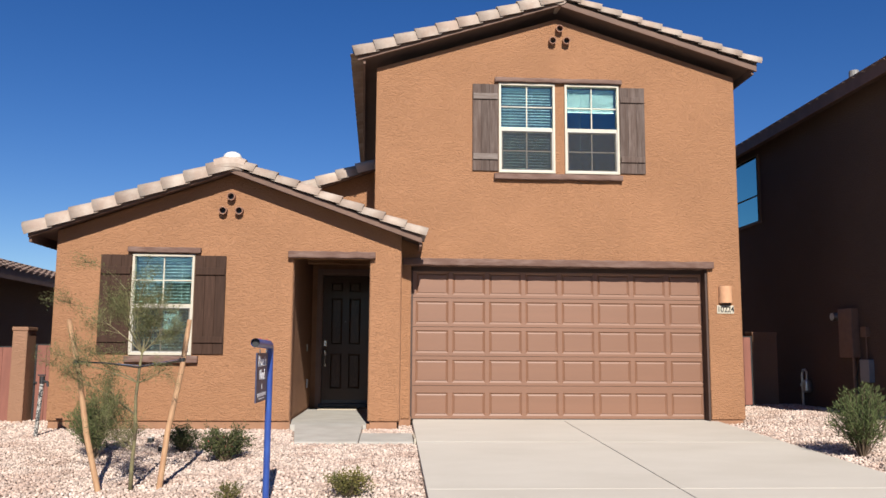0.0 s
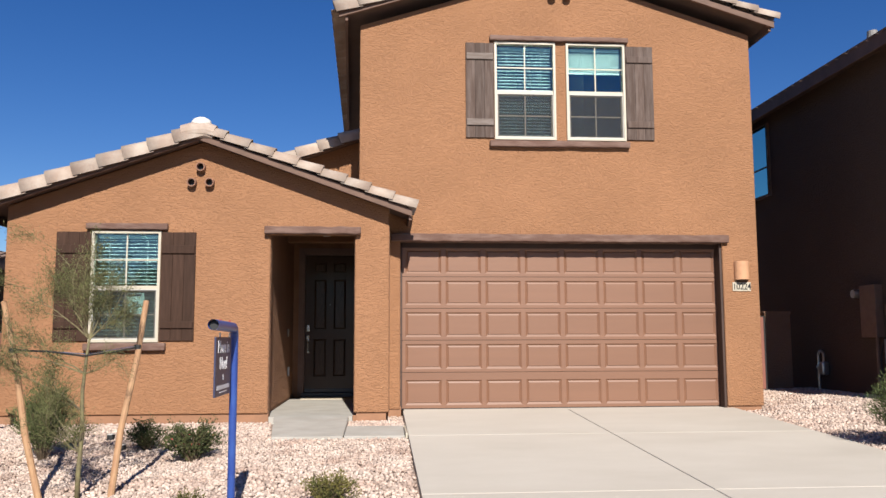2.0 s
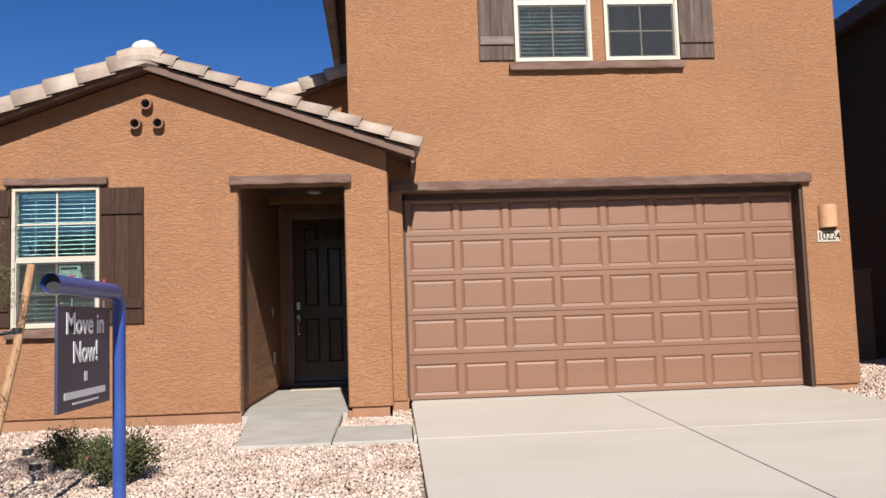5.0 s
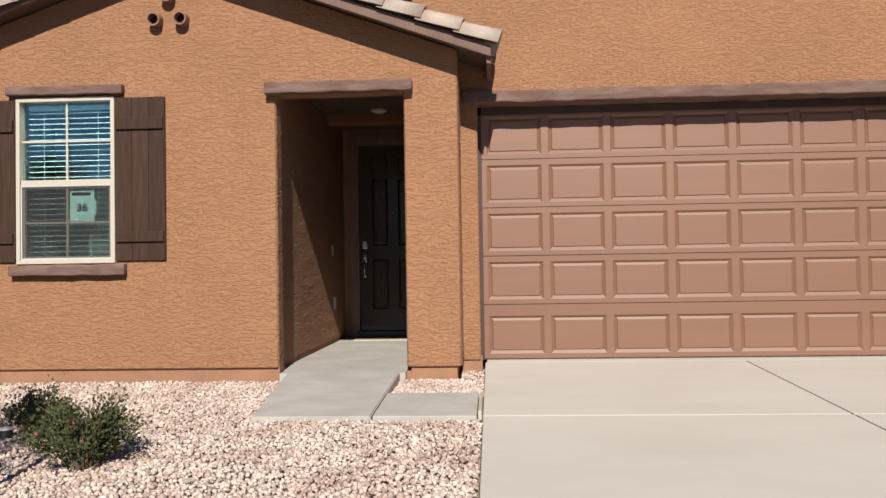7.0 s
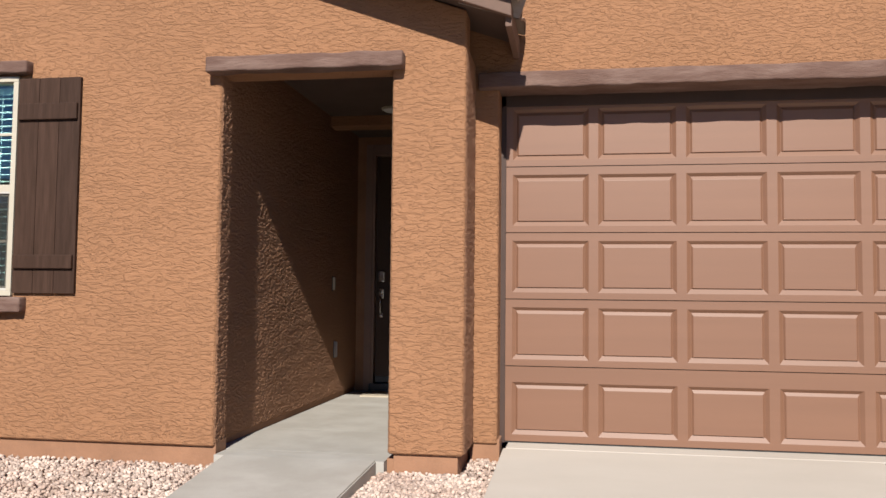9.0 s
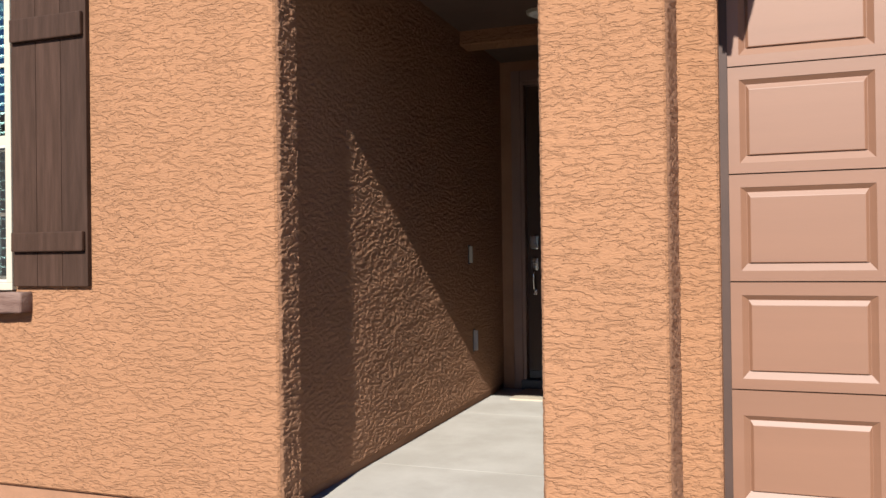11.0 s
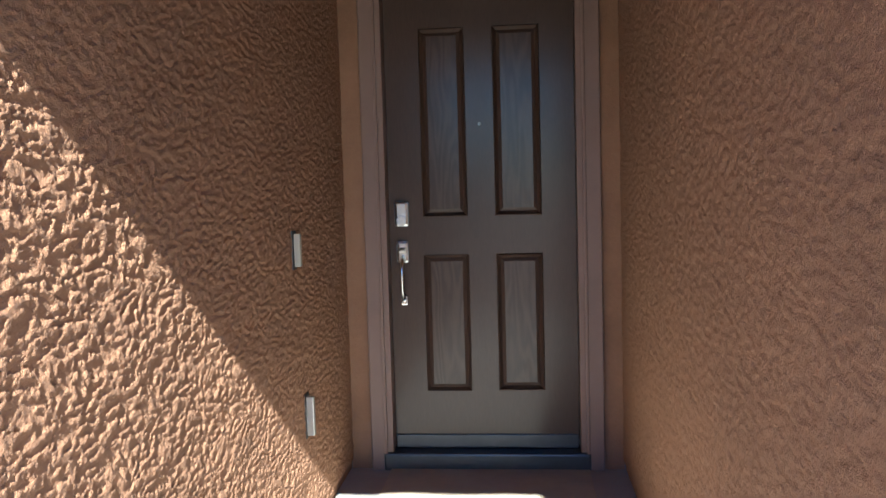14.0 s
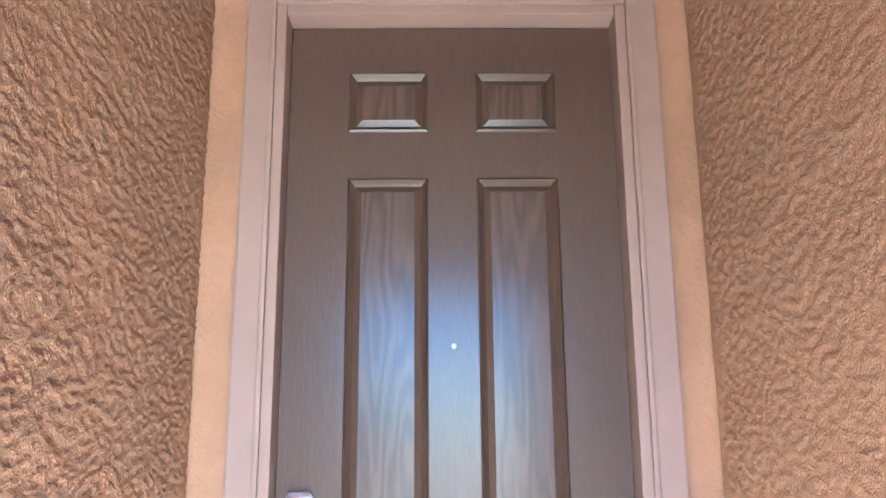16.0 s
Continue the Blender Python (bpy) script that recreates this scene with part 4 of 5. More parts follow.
sconce = thing("wall_sconce", "tan half-cylinder wall sconce beside garage door", "lamp")
bm = bmesh.new()
arc = [(math.cos(a) * 0.112, -math.sin(a) * 0.12) for a in [math.pi * k / 16 for k in range(17)]]
rings = [[bm.verts.new((5.903 + x * s, 13.13 + y * s, z)) for x, y in arc] for s, z in ((0.92, 2.40), (1, 2.405), (1, 2.675), (0.92, 2.68), (0.90, 2.665), (0.90, 2.41), (0.92, 2.40))]
for p, q in zip(rings, rings[1:]):
    for k in range(16):
        bm.faces.new((p[k], p[k + 1], q[k + 1], q[k]))
part("shade", bm, mat("sconce_paint", (0.50, 0.27, 0.15), 0.8, vary=0.12, scale=12, grain=0.15, bump=0.2, bump_scale=90), sconce, "tan painted ceramic shade")
part("back_plate", box(5.82, 5.985, 13.12, 13.132, 2.375, 2.69, 0.004), FASCIA, sconce)
part("lamp_holder", tube([(5.903, 13.07, 2.40), (5.903, 13.07, 2.62)], [0.05, 0.04], 14), SCREENBLACK, sconce, "dark lamp holder")

card = thing("window_notice", "pale paper notice numbered 36 inside low window pane", "notice")
part("sheet", box(-3.03, -2.80, YA + 0.036, YA + 0.038, 1.86, 2.18), PAPER, card)
part("heading_bar", box(-3.015, -2.835, YA + 0.0352, YA + 0.036, 2.125, 2.155), INK, card, "dark printed heading")
lettering("36", 0.10, INK, pose(-2.915, YA + 0.0352, 2.01, 90), card, "digit", 0.105, 0.003)
part("tape", box(-2.81, -2.78, YA + 0.0362, YA + 0.0372, 1.95, 2.08), PAPER, card)


# ---------- realtor sign ----------
BLUE = mat("blue_enamel", (0.023, 0.053, 0.228), 0.35, second=(0.030, 0.076, 0.274), scale=6, grain=0.1, bump=0.1, bump_scale=60, dist=0.002)
NAVY = mat("sign_navy", (0.035, 0.04, 0.085), 0.45, vary=0.2, scale=4)
sign = thing("sign_post", "blue steel pipe post with an arm for a hanging sign", "sign post", at=(-0.62, 7.14, 0))
px, py = 0.0, 0.0
gz = gravel_z(-0.62, 7.14) - 0.1
arc = [(px, py - 0.09 * (1 - math.cos(a)), 1.525 + 0.09 * math.sin(a)) for a in [math.pi / 2 * k / 8 for k in range(9)]]
bm = tube([(px, py, gz), (px, py, 1.2)] + arc + [(px - 0.02, py - 0.70, 1.625)], [0.028, 0.028] + [0.028 + 0.0008 * k for k in range(9)] + [0.036], 18, cap=False)
part("pipe", bm, BLUE, sign, smooth=True)
# darkness inside the arm's open end, made as a black disc
part("shade_plug", tube([(px - 0.018, py - 0.66, 1.624), (px - 0.018, py - 0.655, 1.624)], 0.034, 18), SCREENBLACK, sign, "black disc standing in for the shade in the open pipe end")
for dy in (-0.17, -0.52):
    part("eye_bolt", tube([(px - 0.008, py + dy, 1.575), (px - 0.008, py + dy, 1.52)], 0.005, 8), CHROME, sign)
    part("clip", tube([(px - 0.008, py + dy, 1.636), (px - 0.008, py + dy, 1.665)], 0.006, 6), mat("red_cap", (0.35, 0.05, 0.04), 0.5), sign)
board = thing("hanging_sign", "dark navy Move in Now sign hanging from blue post", "sign", at=(-0.63, 6.78, 0.03))
part("panel", box(-0.006, 0.006, -0.31, 0.25, 1.12, 1.515, 0.003), NAVY, board)
face = Matrix(((0, 0, 1, 0), (1, 0, 0, 0), (0, 1, 0, 0), (0, 0, 0, 1)))
WHITE = mat("white_print", (0.78, 0.78, 0.80), 0.6, vary=0.05)
for side in (1, -1):
    turn = Matrix.Rotation(0 if side > 0 else math.pi, 4, "Z")
    base = Matrix.Translation((0.0065 * side, -0.03, 0))
    lettering("Move in", 0.115, WHITE, base @ Matrix.Translation((0, 0, 1.445)) @ turn @ face, board, "letter", 0.40, 0.002)
    lettering("Now!", 0.115, WHITE, base @ Matrix.Translation((0, 0, 1.335)) @ turn @ face, board, "letter", 0.26, 0.002)
    xa, xb = (0.0062, 0.0072) if side > 0 else (-0.0072, -0.0062)
    part("logo_mark", box(xa, xb, -0.045, -0.015, 1.225, 1.262), WHITE, board, "small white emblem")
    part("address_bar", box(xa, xb, -0.25, 0.19, 1.165, 1.192), WHITE, board, "white line of small print")
    part("small_print_bar", box(xa, xb, -0.17, 0.11, 1.142, 1.150), WHITE, board)

# ---------- planting ----------
LEAF = mat("desert_leaf", (0.062, 0.082, 0.024), 0.95, second=(0.095, 0.115, 0.04), scale=9, per_island=0.8)
LEAF_OLIVE = mat("olive_leaf", (0.091, 0.099, 0.034), 0.95, second=(0.129, 0.122, 0.049), scale=9, per_island=0.7)
LEAF_DARK = mat("dark_leaf", (0.038, 0.052, 0.015), 0.95, second=(0.070, 0.070, 0.022), scale=9, per_island=0.8)
LEAF_SAGE = mat("sage_leaf", (0.140, 0.120, 0.028), 0.95, second=(0.055, 0.060, 0.016), scale=9, per_island=0.6)
BARK = mat("green_bark", (0.17, 0.15, 0.07), 0.85, second=(0.11, 0.085, 0.05), scale=14, grain=0.4, bump=0.5, bump_scale=50)
TWIG = mat("twig", (0.13, 0.09, 0.055), 0.85, vary=0.3, scale=20)
FLOWER = mat("red_flower", (0.45, 0.07, 0.07), 0.6, vary=0.2)


def leaf_quads(places, length, width, rng):
    """Many small pointed leaves, each four-cornered and folded."""
    verts, faces = [], []
    for p, d in places:
        d = (d + Vector((rng.uniform(-1, 1), rng.uniform(-1, 1), rng.uniform(-0.6, 0.9))) * 0.8).normalized()
        side = d.cross(Vector((rng.uniform(-1, 1), rng.uniform(-1, 1), rng.uniform(-1, 1)))).normalized()
        l, w = length * rng.uniform(0.6, 1.3), width * rng.uniform(0.7, 1.2)
        i = len(verts)
        fold = d.cross(side) * w * 0.35
        verts += [p, p + d * l * 0.5 + side * w + fold, p + d * l, p + d * l * 0.5 - side * w + fold]
        faces += [(i, i + 1, i + 2), (i, i + 2, i + 3)]
    return verts, faces


def shrub(name, x, y, radius, height, leaf, stems, leaves, length, width, label, seed, flowers=0, wild=0):
    rng = random.Random(seed)
    z = gravel_z(x, y) - 0.03
    s = thing(name, label, "shrub", at=(x, y, z))
    bm, places = bmesh.new(), []
    for k in range(stems):
        a, lean = rng.uniform(0, 2 * math.pi), rng.uniform(0.15, 1.0) ** 0.7
        tip = Vector((math.cos(a) * radius * lean, math.sin(a) * radius * lean, height * (1.05 - 0.45 * lean * lean) * rng.uniform(0.7, 1.1)))
        if k < wild:
            tip.z *= 1.45
        mid = Vector((tip.x * 0.4, tip.y * 0.4, tip.z * 0.6)) + Vector((rng.uniform(-1, 1), rng.uniform(-1, 1), 0)) * radius * 0.12
        pts = [Vector((tip.x * 0.06, tip.y * 0.06, 0)), mid, tip]
        tube(pts, [0.006, 0.004, 0.0015], 5, bm, cap=False)
        n = leaves // stems
        for q in range(n):
            u = rng.uniform(0.22, 1.0) ** 0.8
            if k < wild and u > 0.75 and rng.random() < 0.8:
                continue
            p = (pts[0].lerp(mid, u * 2) if u < 0.5 else mid.lerp(tip, u * 2 - 1)) + Vector((rng.gauss(0, 1), rng.gauss(0, 1), rng.gauss(0, 0.7))) * radius * 0.10
            p.z = max(p.z, 0.01)
            places.append((p, (tip - mid).normalized()))
    part("stem", bm, TWIG, s)
    me = bpy.data.meshes.new("foliage")
    vs, fs = leaf_quads(places, length, width, rng)
    me.from_pydata(vs, [], fs)
    me.materials.append(leaf)
    f = new("foliage", me)
    f.parent = s
    if flowers:
        vs, fs = leaf_quads([(p, d) for p, d in rng.sample(places, flowers)], 0.02, 0.012, rng)
        m2 = bpy.data.meshes.new("flowers")
        m2.from_pydata(vs, [], fs)
        m2.materials.append(FLOWER)
        fl = tagged(new("flowers", m2), "tiny red flowers", kind="stuff")
        fl.parent = s
    return s


shrub("shrub", -3.12, 10.2, 0.36, 0.82, LEAF, 80, 7200, 0.055, 0.004, "upright feathery green shrub behind a stake", 3)
shrub("shrub", -2.14, 10.60, 0.27, 0.34, LEAF_DARK, 40, 3000, 0.022, 0.008, "low rounded dark green shrub in gravel", 4, 8, 3)
shrub("shrub", -1.48, 9.84, 0.32, 0.40, LEAF_DARK, 52, 4800, 0.026, 0.009, "rounded dark green shrub with a few red flowers", 5, 26, 9)
shrub("shrub", 0.06, 7.55, 0.27, 0.25, LEAF_SAGE, 40, 2600, 0.024, 0.006, "low yellowish sage plant in gravel", 6)
shrub("shrub", -0.95, 7.3, 0.15, 0.20, LEAF_SAGE, 24, 900, 0.022, 0.005, "small sparse sage plant in gravel", 7)
shrub("shrub", 6.05, 9.55, 0.38, 0.80, LEAF, 90, 7000, 0.065, 0.0045, "large feathery green shrub beside the driveway", 8)


def sapling(x, y):
    rng = random.Random(11)
    z = gravel_z(x, y) - 0.05
    t = thing("sapling", "young staked desert tree with sparse feathery leaves", "tree", at=(x, y, z))
    bm, places = bmesh.new(), []
    trunk = [Vector((0, 0, 0)), Vector((0.0, 0.0, 0.25)), Vector((0.015, 0.01, 0.6)), Vector((0.0, 0.02, 0.95)), Vector((0.02, 0.03, 1.25)), Vector((0.05, 0.05, 1.55))]
    tube(trunk, [0.024, 0.021, 0.018, 0.016, 0.013, 0.008], 9, bm)
    part("trunk", bm, BARK, t, smooth=True)
    bm = bmesh.new()

    def limb(start, direction, length, radius, depth):
        pts, d = [start], direction.normalized()
        for k in range(5):
            d = (d + Vector((rng.gauss(0, 0.16), rng.gauss(0, 0.16), rng.gauss(0.02, 0.12)))).normalized()
            pts.append(pts[-1] + d * length / 5)
        tube(pts, [radius * (1 - 0.17 * k) for k in range(6)], 5, bm, cap=False)
        for a, b in zip(pts, pts[1:]):
            if depth >= 1:
                for q in range(int(95 * length) if depth == 2 else int(50 * length)):
                    p = a.lerp(b, rng.random())
                    places.append((p + Vector((rng.gauss(0, 1), rng.gauss(0, 1), rng.gauss(0, 1))) * 0.034, d))
        if depth < 2:
            for k in range(5 if depth == 0 else 4):
                i = rng.randint(1, 5)
                nd = (d + Vector((rng.uniform(-1, 1), rng.uniform(-1, 1), rng.uniform(-0.5, 0.7)))).normalized()
                limb(pts[i], nd, length * rng.uniform(0.4, 0.62), radius * 0.5, depth + 1)

    for h, ang, up, length in ((1.25, 2.9, 0.9, 0.75), (1.3, 0.2, 0.9, 0.62), (1.45, 1.5, 1.6, 0.55), (1.45, 4.2, 1.5, 0.55), (1.15, 3.6, 0.55, 0.62), (1.5, 2.2, 1.7, 0.6),
                               (0.45, 2.8, 0.6, 0.55), (0.35, 3.3, 0.6, 0.4), (0.7, 3.0, 0.6, 0.5), (0.95, 0.1, 0.15, 0.3), (0.55, 2.3, 0.8, 0.5), (1.05, 2.7, 0.7, 0.6),
                               (0.85, 3.1, 1.1, 0.65), (1.35, 2.9, 1.4, 0.7), (0.6, 3.2, 1.2, 0.5), (1.4, 0.5, 0.6, 0.5)):
        i = max(k for k in range(6) if trunk[k].z <= h)
        limb(trunk[i].lerp(trunk[min(i + 1, 5)], 0.5), Vector((math.cos(ang), math.sin(ang) * 0.7, up)), length, 0.008, 0)
    part("branchwork", bm, BARK, t)
    vs, fs = leaf_quads(places, 0.030, 0.0024, rng)
    me = bpy.data.meshes.new("crown")
    me.from_pydata(vs, [], fs)
    me.materials.append(LEAF_OLIVE)
    new("crown", me).parent = t
    return t


sapling(-2.14, 8.45)
POLE = mat("peeled_pine_pole", (0.380, 0.228, 0.122), 0.8, second=(0.304, 0.160, 0.084), scale=7, grain=0.3, bump=0.4, bump_scale=30, stretch=(3, 3, 0.4), dist=0.004)
TIE = mat("black_rubber_tie", (0.015, 0.015, 0.015), 0.6, vary=0.2)


def stake(base, top):
    s = thing("tree_stake", "leaning peeled pine pole staking the sapling", "stake", group="tree stakes")
    b, t = Vector(base), Vector(top)
    bow = (t - b).cross(Vector((0, 1, 0))).normalized() * 0.02
    part("pole", tube([b, b.lerp(t, 0.35) + bow, b.lerp(t, 0.7) - bow * 0.5, t], [0.030, 0.029, 0.027, 0.025], 10), POLE, s, smooth=False)


stake((-2.42, 8.40, 0.10), (-2.88, 8.56, 1.87))
stake((-1.87, 8.45, 0.10), (-1.74, 8.90, 1.89))
tie = thing("tree_tie", "black rubber tie and wire joining sapling to stakes", "tie")
part("strap", tube([(-2.77, 8.51, 1.44), (-2.45, 8.49, 1.43), (-2.14, 8.45, 1.39), (-1.95, 8.6, 1.42), (-1.77, 8.77, 1.46)], 0.009, 6), TIE, tie)
part("wire", tube([(-2.77, 8.56, 1.45), (-2.12, 8.52, 1.405), (-1.77, 8.81, 1.475)], 0.004, 5), CHROME, tie)
for c in ((-2.765, 8.52, 1.44), (-1.772, 8.79, 1.465)):
    part("collar", tube([(c[0], c[1], c[2] - 0.02), (c[0], c[1], c[2] + 0.02)], 0.034, 10), TIE, tie)
for x, y in ((-2.72, 11.2), (-2.42, 10.62)):
    v = thing("irrigation_emitter", "small black drip irrigation cap in gravel", "irrigation cap", group="irrigation caps", at=(x, y, gravel_z(x, y)))
    part("cap", tube([(0, 0, -0.03), (0, 0, 0.05)], [0.05, 0.045], 14), SCREENBLACK, v)
    part("lid", tube([(0, 0, 0.05), (0, 0, 0.062)], [0.048, 0.04], 14), SCREENGREY, v)

# riser pipe wrapped in tape
riser = thing("backflow_riser", "tape-wrapped water riser pipe with a valve", "pipe", at=(-4.42, 11.7, 0.30))
part("pipe", tube([(0, 0, -0.05), (0.03, 0, 0.46), (0.05, 0, 0.82)], 0.028, 10), mat("speckled_tape", (0.35, 0.33, 0.30), 0.7, second=(0.03, 0.03, 0.03), scale=45, spread=(0.46, 0.52)), riser)
part("valve", tube([(0.05, 0, 0.80), (0.05, 0, 0.90)], 0.036, 10), SCREENBLACK, riser)
part("spout", tube([(0.05, 0, 0.84), (0.13, -0.02, 0.82), (0.14, -0.02, 0.76)], 0.018, 8), SCREENBLACK, riser)
part("handle", box(-0.01, 0.09, -0.012, 0.012, 0.905, 0.925, 0.003), SCREENBLACK, riser)

# ---------- gates and pillars ----------
REDWOOD = mat("red_gate_paint", (0.205, 0.076, 0.053), 0.75, vary=0.2, scale=4, grain=0.2, bump=0.2, bump_scale=40, stretch=(3, 1, 0.4), per_object=0.12)
IRON = mat("black_iron", (0.02, 0.02, 0.02), 0.5, 0.3, vary=0.2)
PILLAR = stucco_mat("pillar_stucco", (0.274, 0.152, 0.095), 0.005)


def pillar(x0, x1, y0, y1, z0, z1, label):
    p = thing("block_pillar", label, "pillar", group="block pillars")
    part("shaft", box(x0, x1, y0, y1, z0, z1 - 0.06, 0.01), PILLAR, p)
    part("cap", box(x0 - 0.012, x1 + 0.012, y0 - 0.012, y1 + 0.012, z1 - 0.06, z1, 0.01), PILLAR, p)


def gate(x0, x1, y, z0, z1, label):
    g = thing("side_gate", label, "gate", group="side gates")
    n = max(3, round((x1 - x0 - 0.08) / 0.14))
    w = (x1 - x0 - 0.08) / n
    for k in range(n):
        part("board", box(x0 + 0.04 + k * w + 0.002, x0 + 0.04 + (k + 1) * w - 0.002, y, y + 0.02, z0 + 0.02, z1 - 0.02, 0.003), REDWOOD, g)
    for q in ((x0, x0 + 0.04, z0, z1), (x1 - 0.04, x1, z0, z1), (x0 + 0.04, x1 - 0.04, z1 - 0.035, z1), (x0 + 0.04, x1 - 0.04, z0, z0 + 0.035)):
        part("rail", box(q[0], q[1], y + 0.02, y + 0.055, q[2], q[3], 0.003), IRON, g)
    part("latch", box(x0 + 0.01, x0 + 0.07, y - 0.015, y, (z0 + z1) / 2, (z0 + z1) / 2 + 0.03, 0.004), IRON, g)


pillar(-5.64, -5.41, 13.6, 13.95, 0.25, 1.93, "tan block gate pillar with a flat cap")
gate(-5.36, -4.68, 13.80, 0.38, 1.66, "rust-red boarded side gate on a black frame")
gate(-6.8, -5.68, 13.80, 0.38, 1.62, "rust-red boarded side gate on a black frame")
wallblock = tagged(part("garden_wall", box(-5.30, -4.66, 14.6, 14.8, 0.3, 1.86, 0.01), PILLAR), "tan block garden wall behind the gate", "wall", kind="structure")
gate(6.20, 7.38, 15.50, 0.60, 1.92, "rust-red boarded side gate on a black frame")
pillar(7.60, 8.10, 16.0, 16.3, 0.4, 2.02, "shaded brown block gate pillar")


# ---------- neighbours ----------
def neighbour(name, label, wx, side, y0, y1, z_eave, overhang, rise, depth):
    """A plain stucco house beside the lot. side: +1 lies to the right of it."""
    h = thing(name, label, "house")
    x0, x1 = (wx, wx + depth) if side > 0 else (wx - depth, wx)
    # wall colour carries extra darkness for the shaded side
    part("wall", box(x0, x1, y0, y1, 0.1, z_eave, 0.01), STUCCO_SHADED, h)
    ex = wx - side * overhang
    rx = wx + side * depth / 2
    zr = z_eave + rise * (depth / 2 + overhang)
    for a, b in ((ex, rx), (wx + side * (depth + overhang), rx)):
        bm = bmesh.new()
        ring = [(a, z_eave), (b, zr), (b, zr - 0.14), (a, z_eave - 0.14)]
        f = [bm.verts.new((x, y0 - 0.4, z)) for x, z in ring]
        q = [bm.verts.new((x, y1 + 0.4, z)) for x, z in ring]
        bm.faces.new(f), bm.faces.new(q[::-1])
        for k in range(4):
            bm.faces.new((f[k], f[(k + 1) % 4], q[(k + 1) % 4], q[k]))
        part("roof", bm, SOFFIT, h, "brown roof plane with tiles")
        run = abs(b - a)
        t = new("field_tiles", corrugated(y1 - y0 + 0.8, math.hypot(run, run * rise)))
        t.data.materials[0] = TILE_BROWN
        t.parent = h
        s = 1 if b > a else -1
        ex_, ey_ = Vector((0, -s, 0)), Vector((s, 0, rise)).normalized()
        t.matrix_basis = Matrix.Translation((a, y1 + 0.4 if s > 0 else y0 - 0.4, z_eave + 0.006)) @ Matrix((ex_, ey_, ex_.cross(ey_))).transposed().to_4x4()
        tagged(t, "rows of brown barrel tiles", kind="stuff")
    part("eave_board", box(min(ex, ex - side * 0.03), max(ex, ex - side * 0.03), y0 - 0.4, y1 + 0.4, z_eave - 0.17, z_eave + 0.085, 0.005), FASCIA, h)
    return h


TILE_BROWN = mat("brown_roof_tile", (0.16, 0.10, 0.075), 0.85, second=(0.24, 0.17, 0.13), scale=4, grain=0.3, per_island=0.3)
ROOFMETAL = mat("painted_vent_metal", (0.20, 0.19, 0.18), 0.6, vary=0.2, scale=15)
nr = neighbour("neighbour_house", "brown stucco two-storey house in deep shade, wall colour darkened to match", 8.5, 1, 7.0, 25, 6.19, 0.3, 0.31, 9)
nw = part("window", box(8.44, 8.52, 17.30, 18.52, 4.44, 5.98, 0.005), FASCIA, nr, "brown-framed window of the shaded side wall")
for za, zb in ((4.49, 5.03), (5.07, 5.93)):
    part("pane", box(8.428, 8.436, 17.34, 18.48, za, zb), PANE_MIRROR, nw)
part("roof_vent", tube([(9.5, 15.15, 6.3), (9.5, 15.15, 7.02)], 0.055, 12), ROOFMETAL, nr, "grey metal roof vent")
part("vent_cap", tube([(9.5, 15.15, 7.02), (9.5, 15.15, 7.16)], [0.10, 0.09], 14), ROOFMETAL, nr)
BOXGREY = mat("meter_box_paint", (0.17, 0.095, 0.06), 0.6, vary=0.15, scale=8)
eb = thing("electric_panel", "brown painted electric meter panel on shaded wall", "electric panel")
part("cabinet", box(8.36, 8.5, 13.72, 14.15, 1.53, 2.38, 0.012), BOXGREY, eb)
part("meter", tube([(8.40, 14.24, 2.25), (8.30, 14.24, 2.25)], [0.075, 0.07], 18), PLATE, eb, "round glass electric meter")
part("conduit", tube([(8.45, 13.85, 1.54), (8.45, 13.85, 0.5)], 0.03, 10), BOXGREY, eb)
part("conduit", tube([(8.46, 13.66, 1.54), (8.44, 13.78, 1.2), (8.45, 13.72, 0.5)], 0.012, 8), SCREENBLACK, eb)
cb = thing("cable_box", "small grey utility box on shaded wall", "utility box")
part("cabinet", box(8.40, 8.5, 13.33, 13.60, 1.12, 1.5, 0.01), mat("grey_box_paint", (0.22, 0.22, 0.22), 0.6, vary=0.1), cb)
part("conduit", tube([(8.46, 13.46, 1.5), (8.46, 13.46, 1.9)], 0.014, 8), BOXGREY, cb)
part("switch_box", box(8.42, 8.5, 13.40, 13.56, 1.88, 2.05, 0.008), BOXGREY, cb)
gm = thing("gas_meter", "grey gas meter with pipe loop on shaded wall", "gas meter")
part("loop", tube([(8.40, 15.62, 0.55), (8.40, 15.62, 1.22), (8.40, 15.58, 1.28), (8.40, 15.50, 1.29), (8.40, 15.45, 1.25), (8.40, 15.45, 1.1)], 0.022, 10), PLATE, gm)
part("body", box(8.32, 8.46, 15.36, 15.52, 0.86, 1.10, 0.04), PLATE, gm)
part("regulator", tube([(8.38, 15.60, 1.0), (8.38, 15.50, 1.0)], 0.04, 12), PLATE, gm)
neighbour("neighbour_house", "stucco single-storey house with a tiled roof, wall colour darkened for shade", -7.55, -1, 7, 24, 3.10, 0.5, 0.32, 2.4)
neighbour("neighbour_house", "plain stucco house across the street", 12, 1, -30, -20, 3.2, 0.4, 0.32, 10)
neighbour("neighbour_house", "plain stucco house across the street", -2, -1, -30, -20, 3.2, 0.4, 0.32, 14)


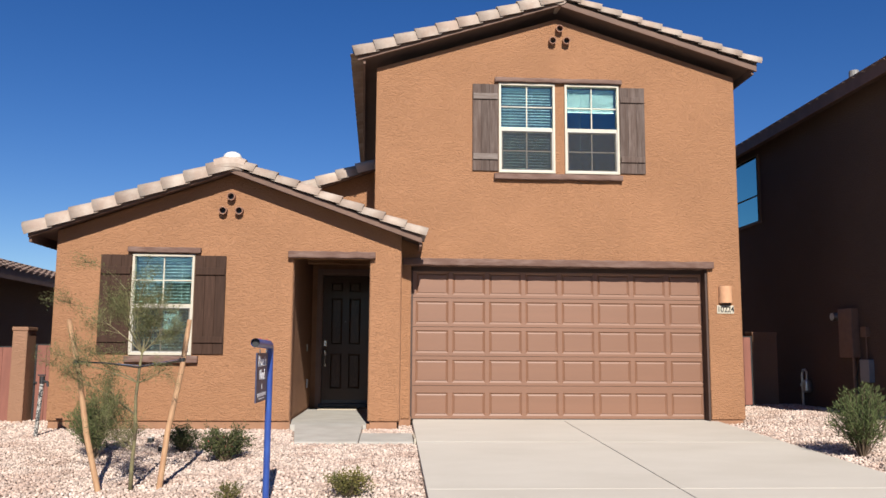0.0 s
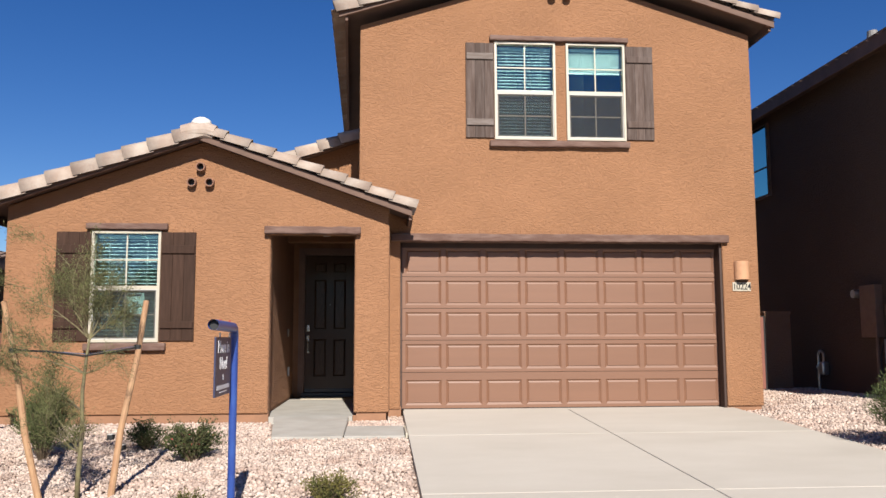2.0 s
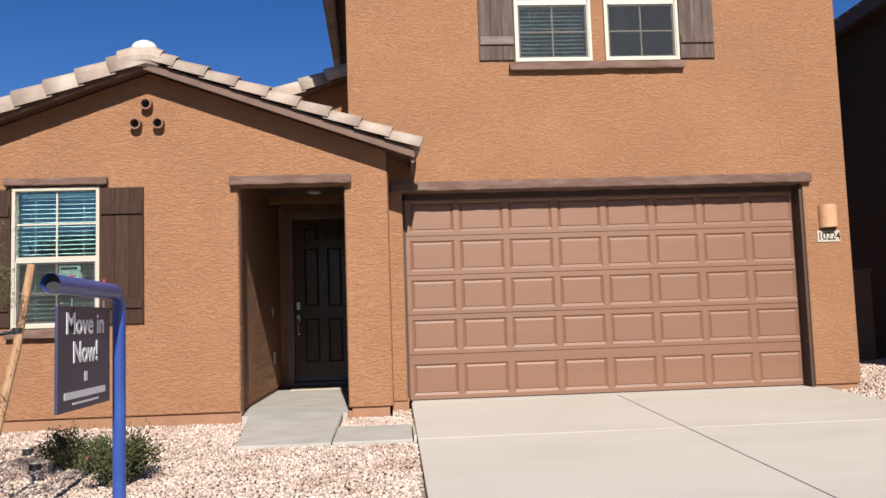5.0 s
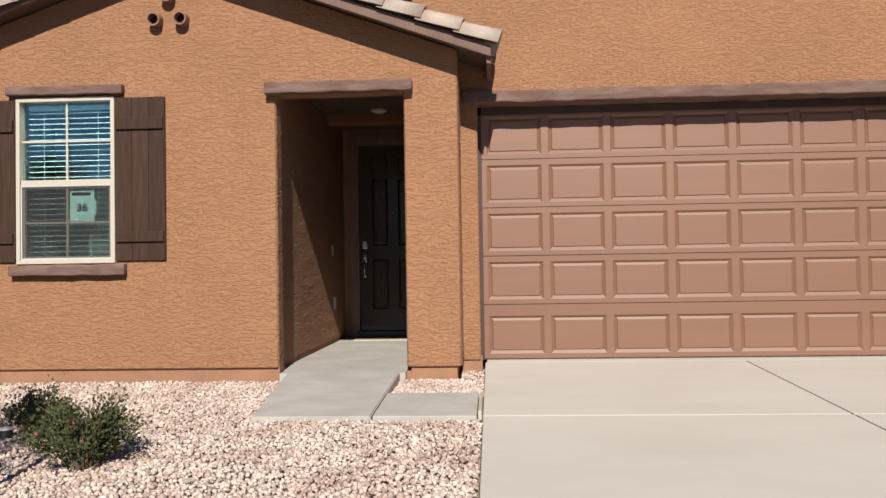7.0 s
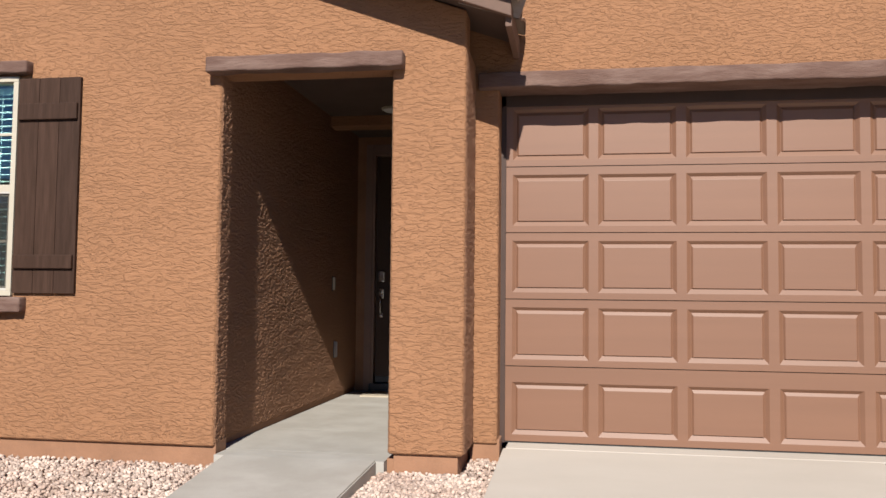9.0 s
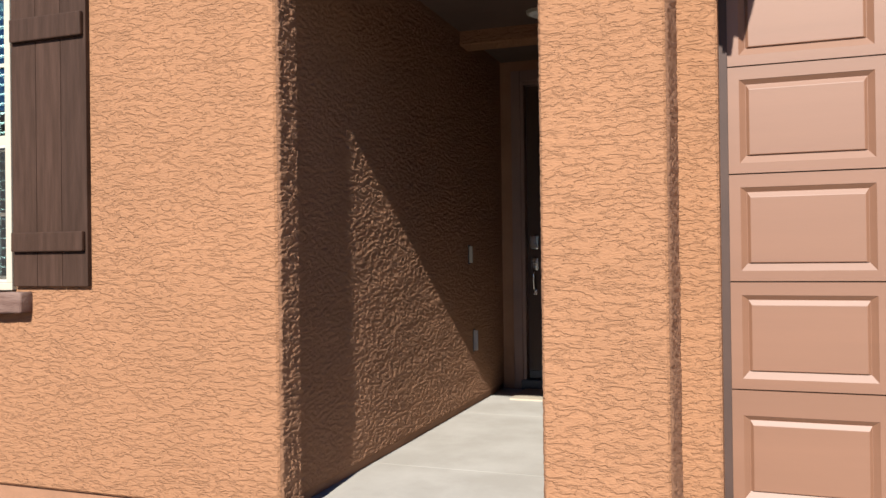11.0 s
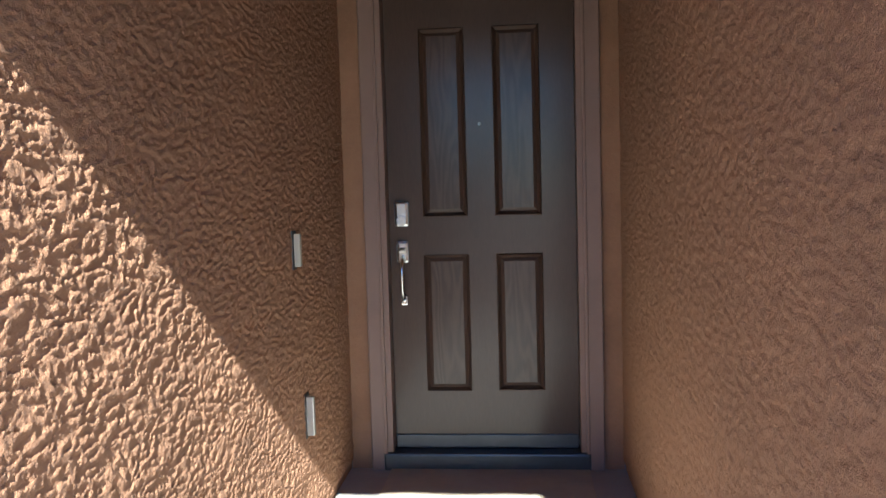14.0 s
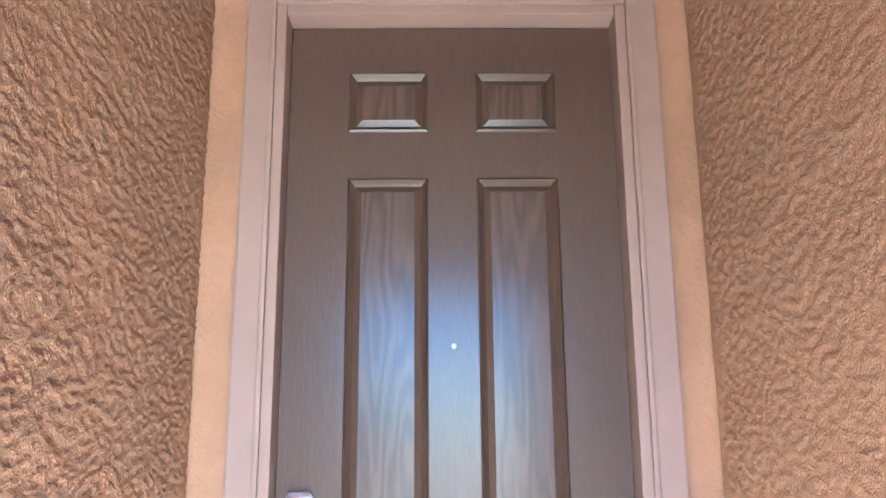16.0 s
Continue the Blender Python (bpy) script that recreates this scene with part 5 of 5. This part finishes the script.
# ---------- street trees opposite ----------
def street_tree(x, y, height, seed):
    rng = random.Random(seed)
    t = thing("street_tree", "broad dark green desert tree across the street", "tree", group="street trees", at=(x, y, -0.2))
    part("trunk", tube([(0, 0, 0), (0.1, 0, height * 0.2), (0.05, 0.1, height * 0.42)], [0.17, 0.13, 0.09], 10), BARK, t, smooth=True)
    bm, places = bmesh.new(), []
    for k in range(26):
        a, lean = rng.uniform(0, 6.283), rng.uniform(0.2, 1.0)
        tip = Vector((math.cos(a) * lean * height * 0.46, math.sin(a) * lean * height * 0.46, height * (1.0 - 0.38 * lean * lean) * rng.uniform(0.8, 1.0)))
        start = Vector((0.08, 0.05, height * rng.uniform(0.25, 0.4)))
        mid = start.lerp(tip, 0.5) + Vector((rng.uniform(-0.3, 0.3), rng.uniform(-0.3, 0.3), 0.25))
        tube([start, mid, tip], [0.05, 0.03, 0.01], 5, bm, cap=False)
        for q in range(330):
            u = rng.uniform(0.3, 1.05)
            p = start.lerp(mid, u * 2) if u < 0.5 else mid.lerp(tip, u * 2 - 1)
            places.append((p + Vector((rng.gauss(0, 1), rng.gauss(0, 1), rng.gauss(0, 0.8))) * 0.36, (tip - mid).normalized()))
    part("branchwork", bm, BARK, t)
    vs, fs = leaf_quads(places, 0.20, 0.055, rng)
    me = bpy.data.meshes.new("crown")
    me.from_pydata(vs, [], fs)
    me.materials.append(LEAF_DARK)
    new("crown", me).parent = t


for x, y, height, seed in ((-9.5, -15.5, 5.4, 31), (-13.6, -16.2, 6.2, 32), (-18.0, -15.6, 6.8, 33), (-22.5, -16.4, 6.6, 34)):
    street_tree(x, y, height, seed)


# ---------- gravel ----------
def gravel():
    rng = np.random.default_rng(5)
    phi = (1 + 5 ** 0.5) / 2
    ico = np.array([(-1, phi, 0), (1, phi, 0), (-1, -phi, 0), (1, -phi, 0), (0, -1, phi), (0, 1, phi), (0, -1, -phi), (0, 1, -phi), (phi, 0, -1), (phi, 0, 1), (-phi, 0, -1), (-phi, 0, 1)]) / 1.9
    tri = np.array([(0, 11, 5), (0, 5, 1), (0, 1, 7), (0, 7, 10), (0, 10, 11), (1, 5, 9), (5, 11, 4), (11, 10, 2), (10, 7, 6), (7, 1, 8),
                    (3, 9, 4), (3, 4, 2), (3, 2, 6), (3, 6, 8), (3, 8, 9), (4, 9, 5), (2, 4, 11), (6, 2, 10), (8, 6, 7), (9, 8, 1)])
    places = []
    for x0, x1, y0, y1, step in ((-4.9, 0.765, 9.2, 12.66, 0.0245), (-5.6, 0.765, 6.2, 9.2, 0.033), (-7.4, 0.765, -1.1, 6.2, 0.06), (5.73, 8.6, -1.1, 8.2, 0.06), (-7.4, -5.6, 6.2, 9.2, 0.06), (0.03, 0.765, 11.65, 13.12, 0.025), (5.725, 8.5, 8.2, 16.2, 0.036), (-7.2, -4.9, 9.2, 14.5, 0.05), (-4.9, -4.6, 12.66, 14.5, 0.05)):
        gx, gy = np.meshgrid(np.arange(x0, x1, step), np.arange(y0, y1, step))
        p = np.stack([gx.ravel(), gy.ravel()], 1) + rng.uniform(-0.6, 0.6, (gx.size, 2)) * step
        s = np.full(len(p), step)
        places.append(np.column_stack([p, s]))
    p = np.concatenate(places)
    x, y = p[:, 0], p[:, 1]
    walk_left = -0.80 - (y - 10.8) * 0.132
    keep = ~((x > walk_left - 0.005) & (x < 0.03) & (y > 10.79))
    keep &= ~((x > 0.0) & (x < 0.775) & (y > 10.79) & (y < 11.65))
    keep &= x < 0.768
    keep |= x > 5.728
    keep &= ~((x > -4.66) & (x < 0.56) & (y > 12.66))
    keep &= ~((x > 5.6) & (x < 6.17) & (y > 13.15))
    p = p[keep]
    n = len(p)
    size = p[:, 2:3] * rng.uniform(0.42, 0.85, (n, 1)) * np.stack([rng.uniform(0.8, 1.25, n), rng.uniform(0.7, 1.1, n), rng.uniform(0.45, 0.8, n)], 1)
    q = rng.normal(size=(n, 4))
    q[:, 1:3] *= 0.35
    q /= np.linalg.norm(q, axis=1)[:, None]
    w, a, b, c = q.T
    rot = np.stack([1 - 2 * (b * b + c * c), 2 * (a * b - w * c), 2 * (a * c + w * b), 2 * (a * b + w * c), 1 - 2 * (a * a + c * c), 2 * (b * c - w * a),
                    2 * (a * c - w * b), 2 * (b * c + w * a), 1 - 2 * (a * a + b * b)], 1).reshape(n, 3, 3)
    local = ico[None] * rng.uniform(0.75, 1.2, (n, 12, 1)) * size[:, None, :]
    zs = np.array([gravel_z(px_, py_) for px_, py_ in p[:, :2]]) + rng.uniform(-0.016, 0.006, n) - 0.006
    v = np.einsum("nij,nkj->nki", rot, local) + np.column_stack([p[:, :2], zs])[:, None, :]
    f = tri[None] + (np.arange(n) * 12)[:, None, None]
    me = bpy.data.meshes.new("gravel")
    me.vertices.add(n * 12)
    me.vertices.foreach_set("co", v.reshape(-1).astype(np.float32))
    me.loops.add(n * 60)
    me.loops.foreach_set("vertex_index", f.reshape(-1).astype(np.int32))
    me.polygons.add(n * 20)
    me.polygons.foreach_set("loop_start", np.arange(0, n * 60, 3, dtype=np.int32))
    me.update(calc_edges=True)
    me.materials.append(STONE)
    return tagged(new("gravel", me), "pinkish crushed landscaping gravel over the yard", "gravel", kind="stuff")


gravel()
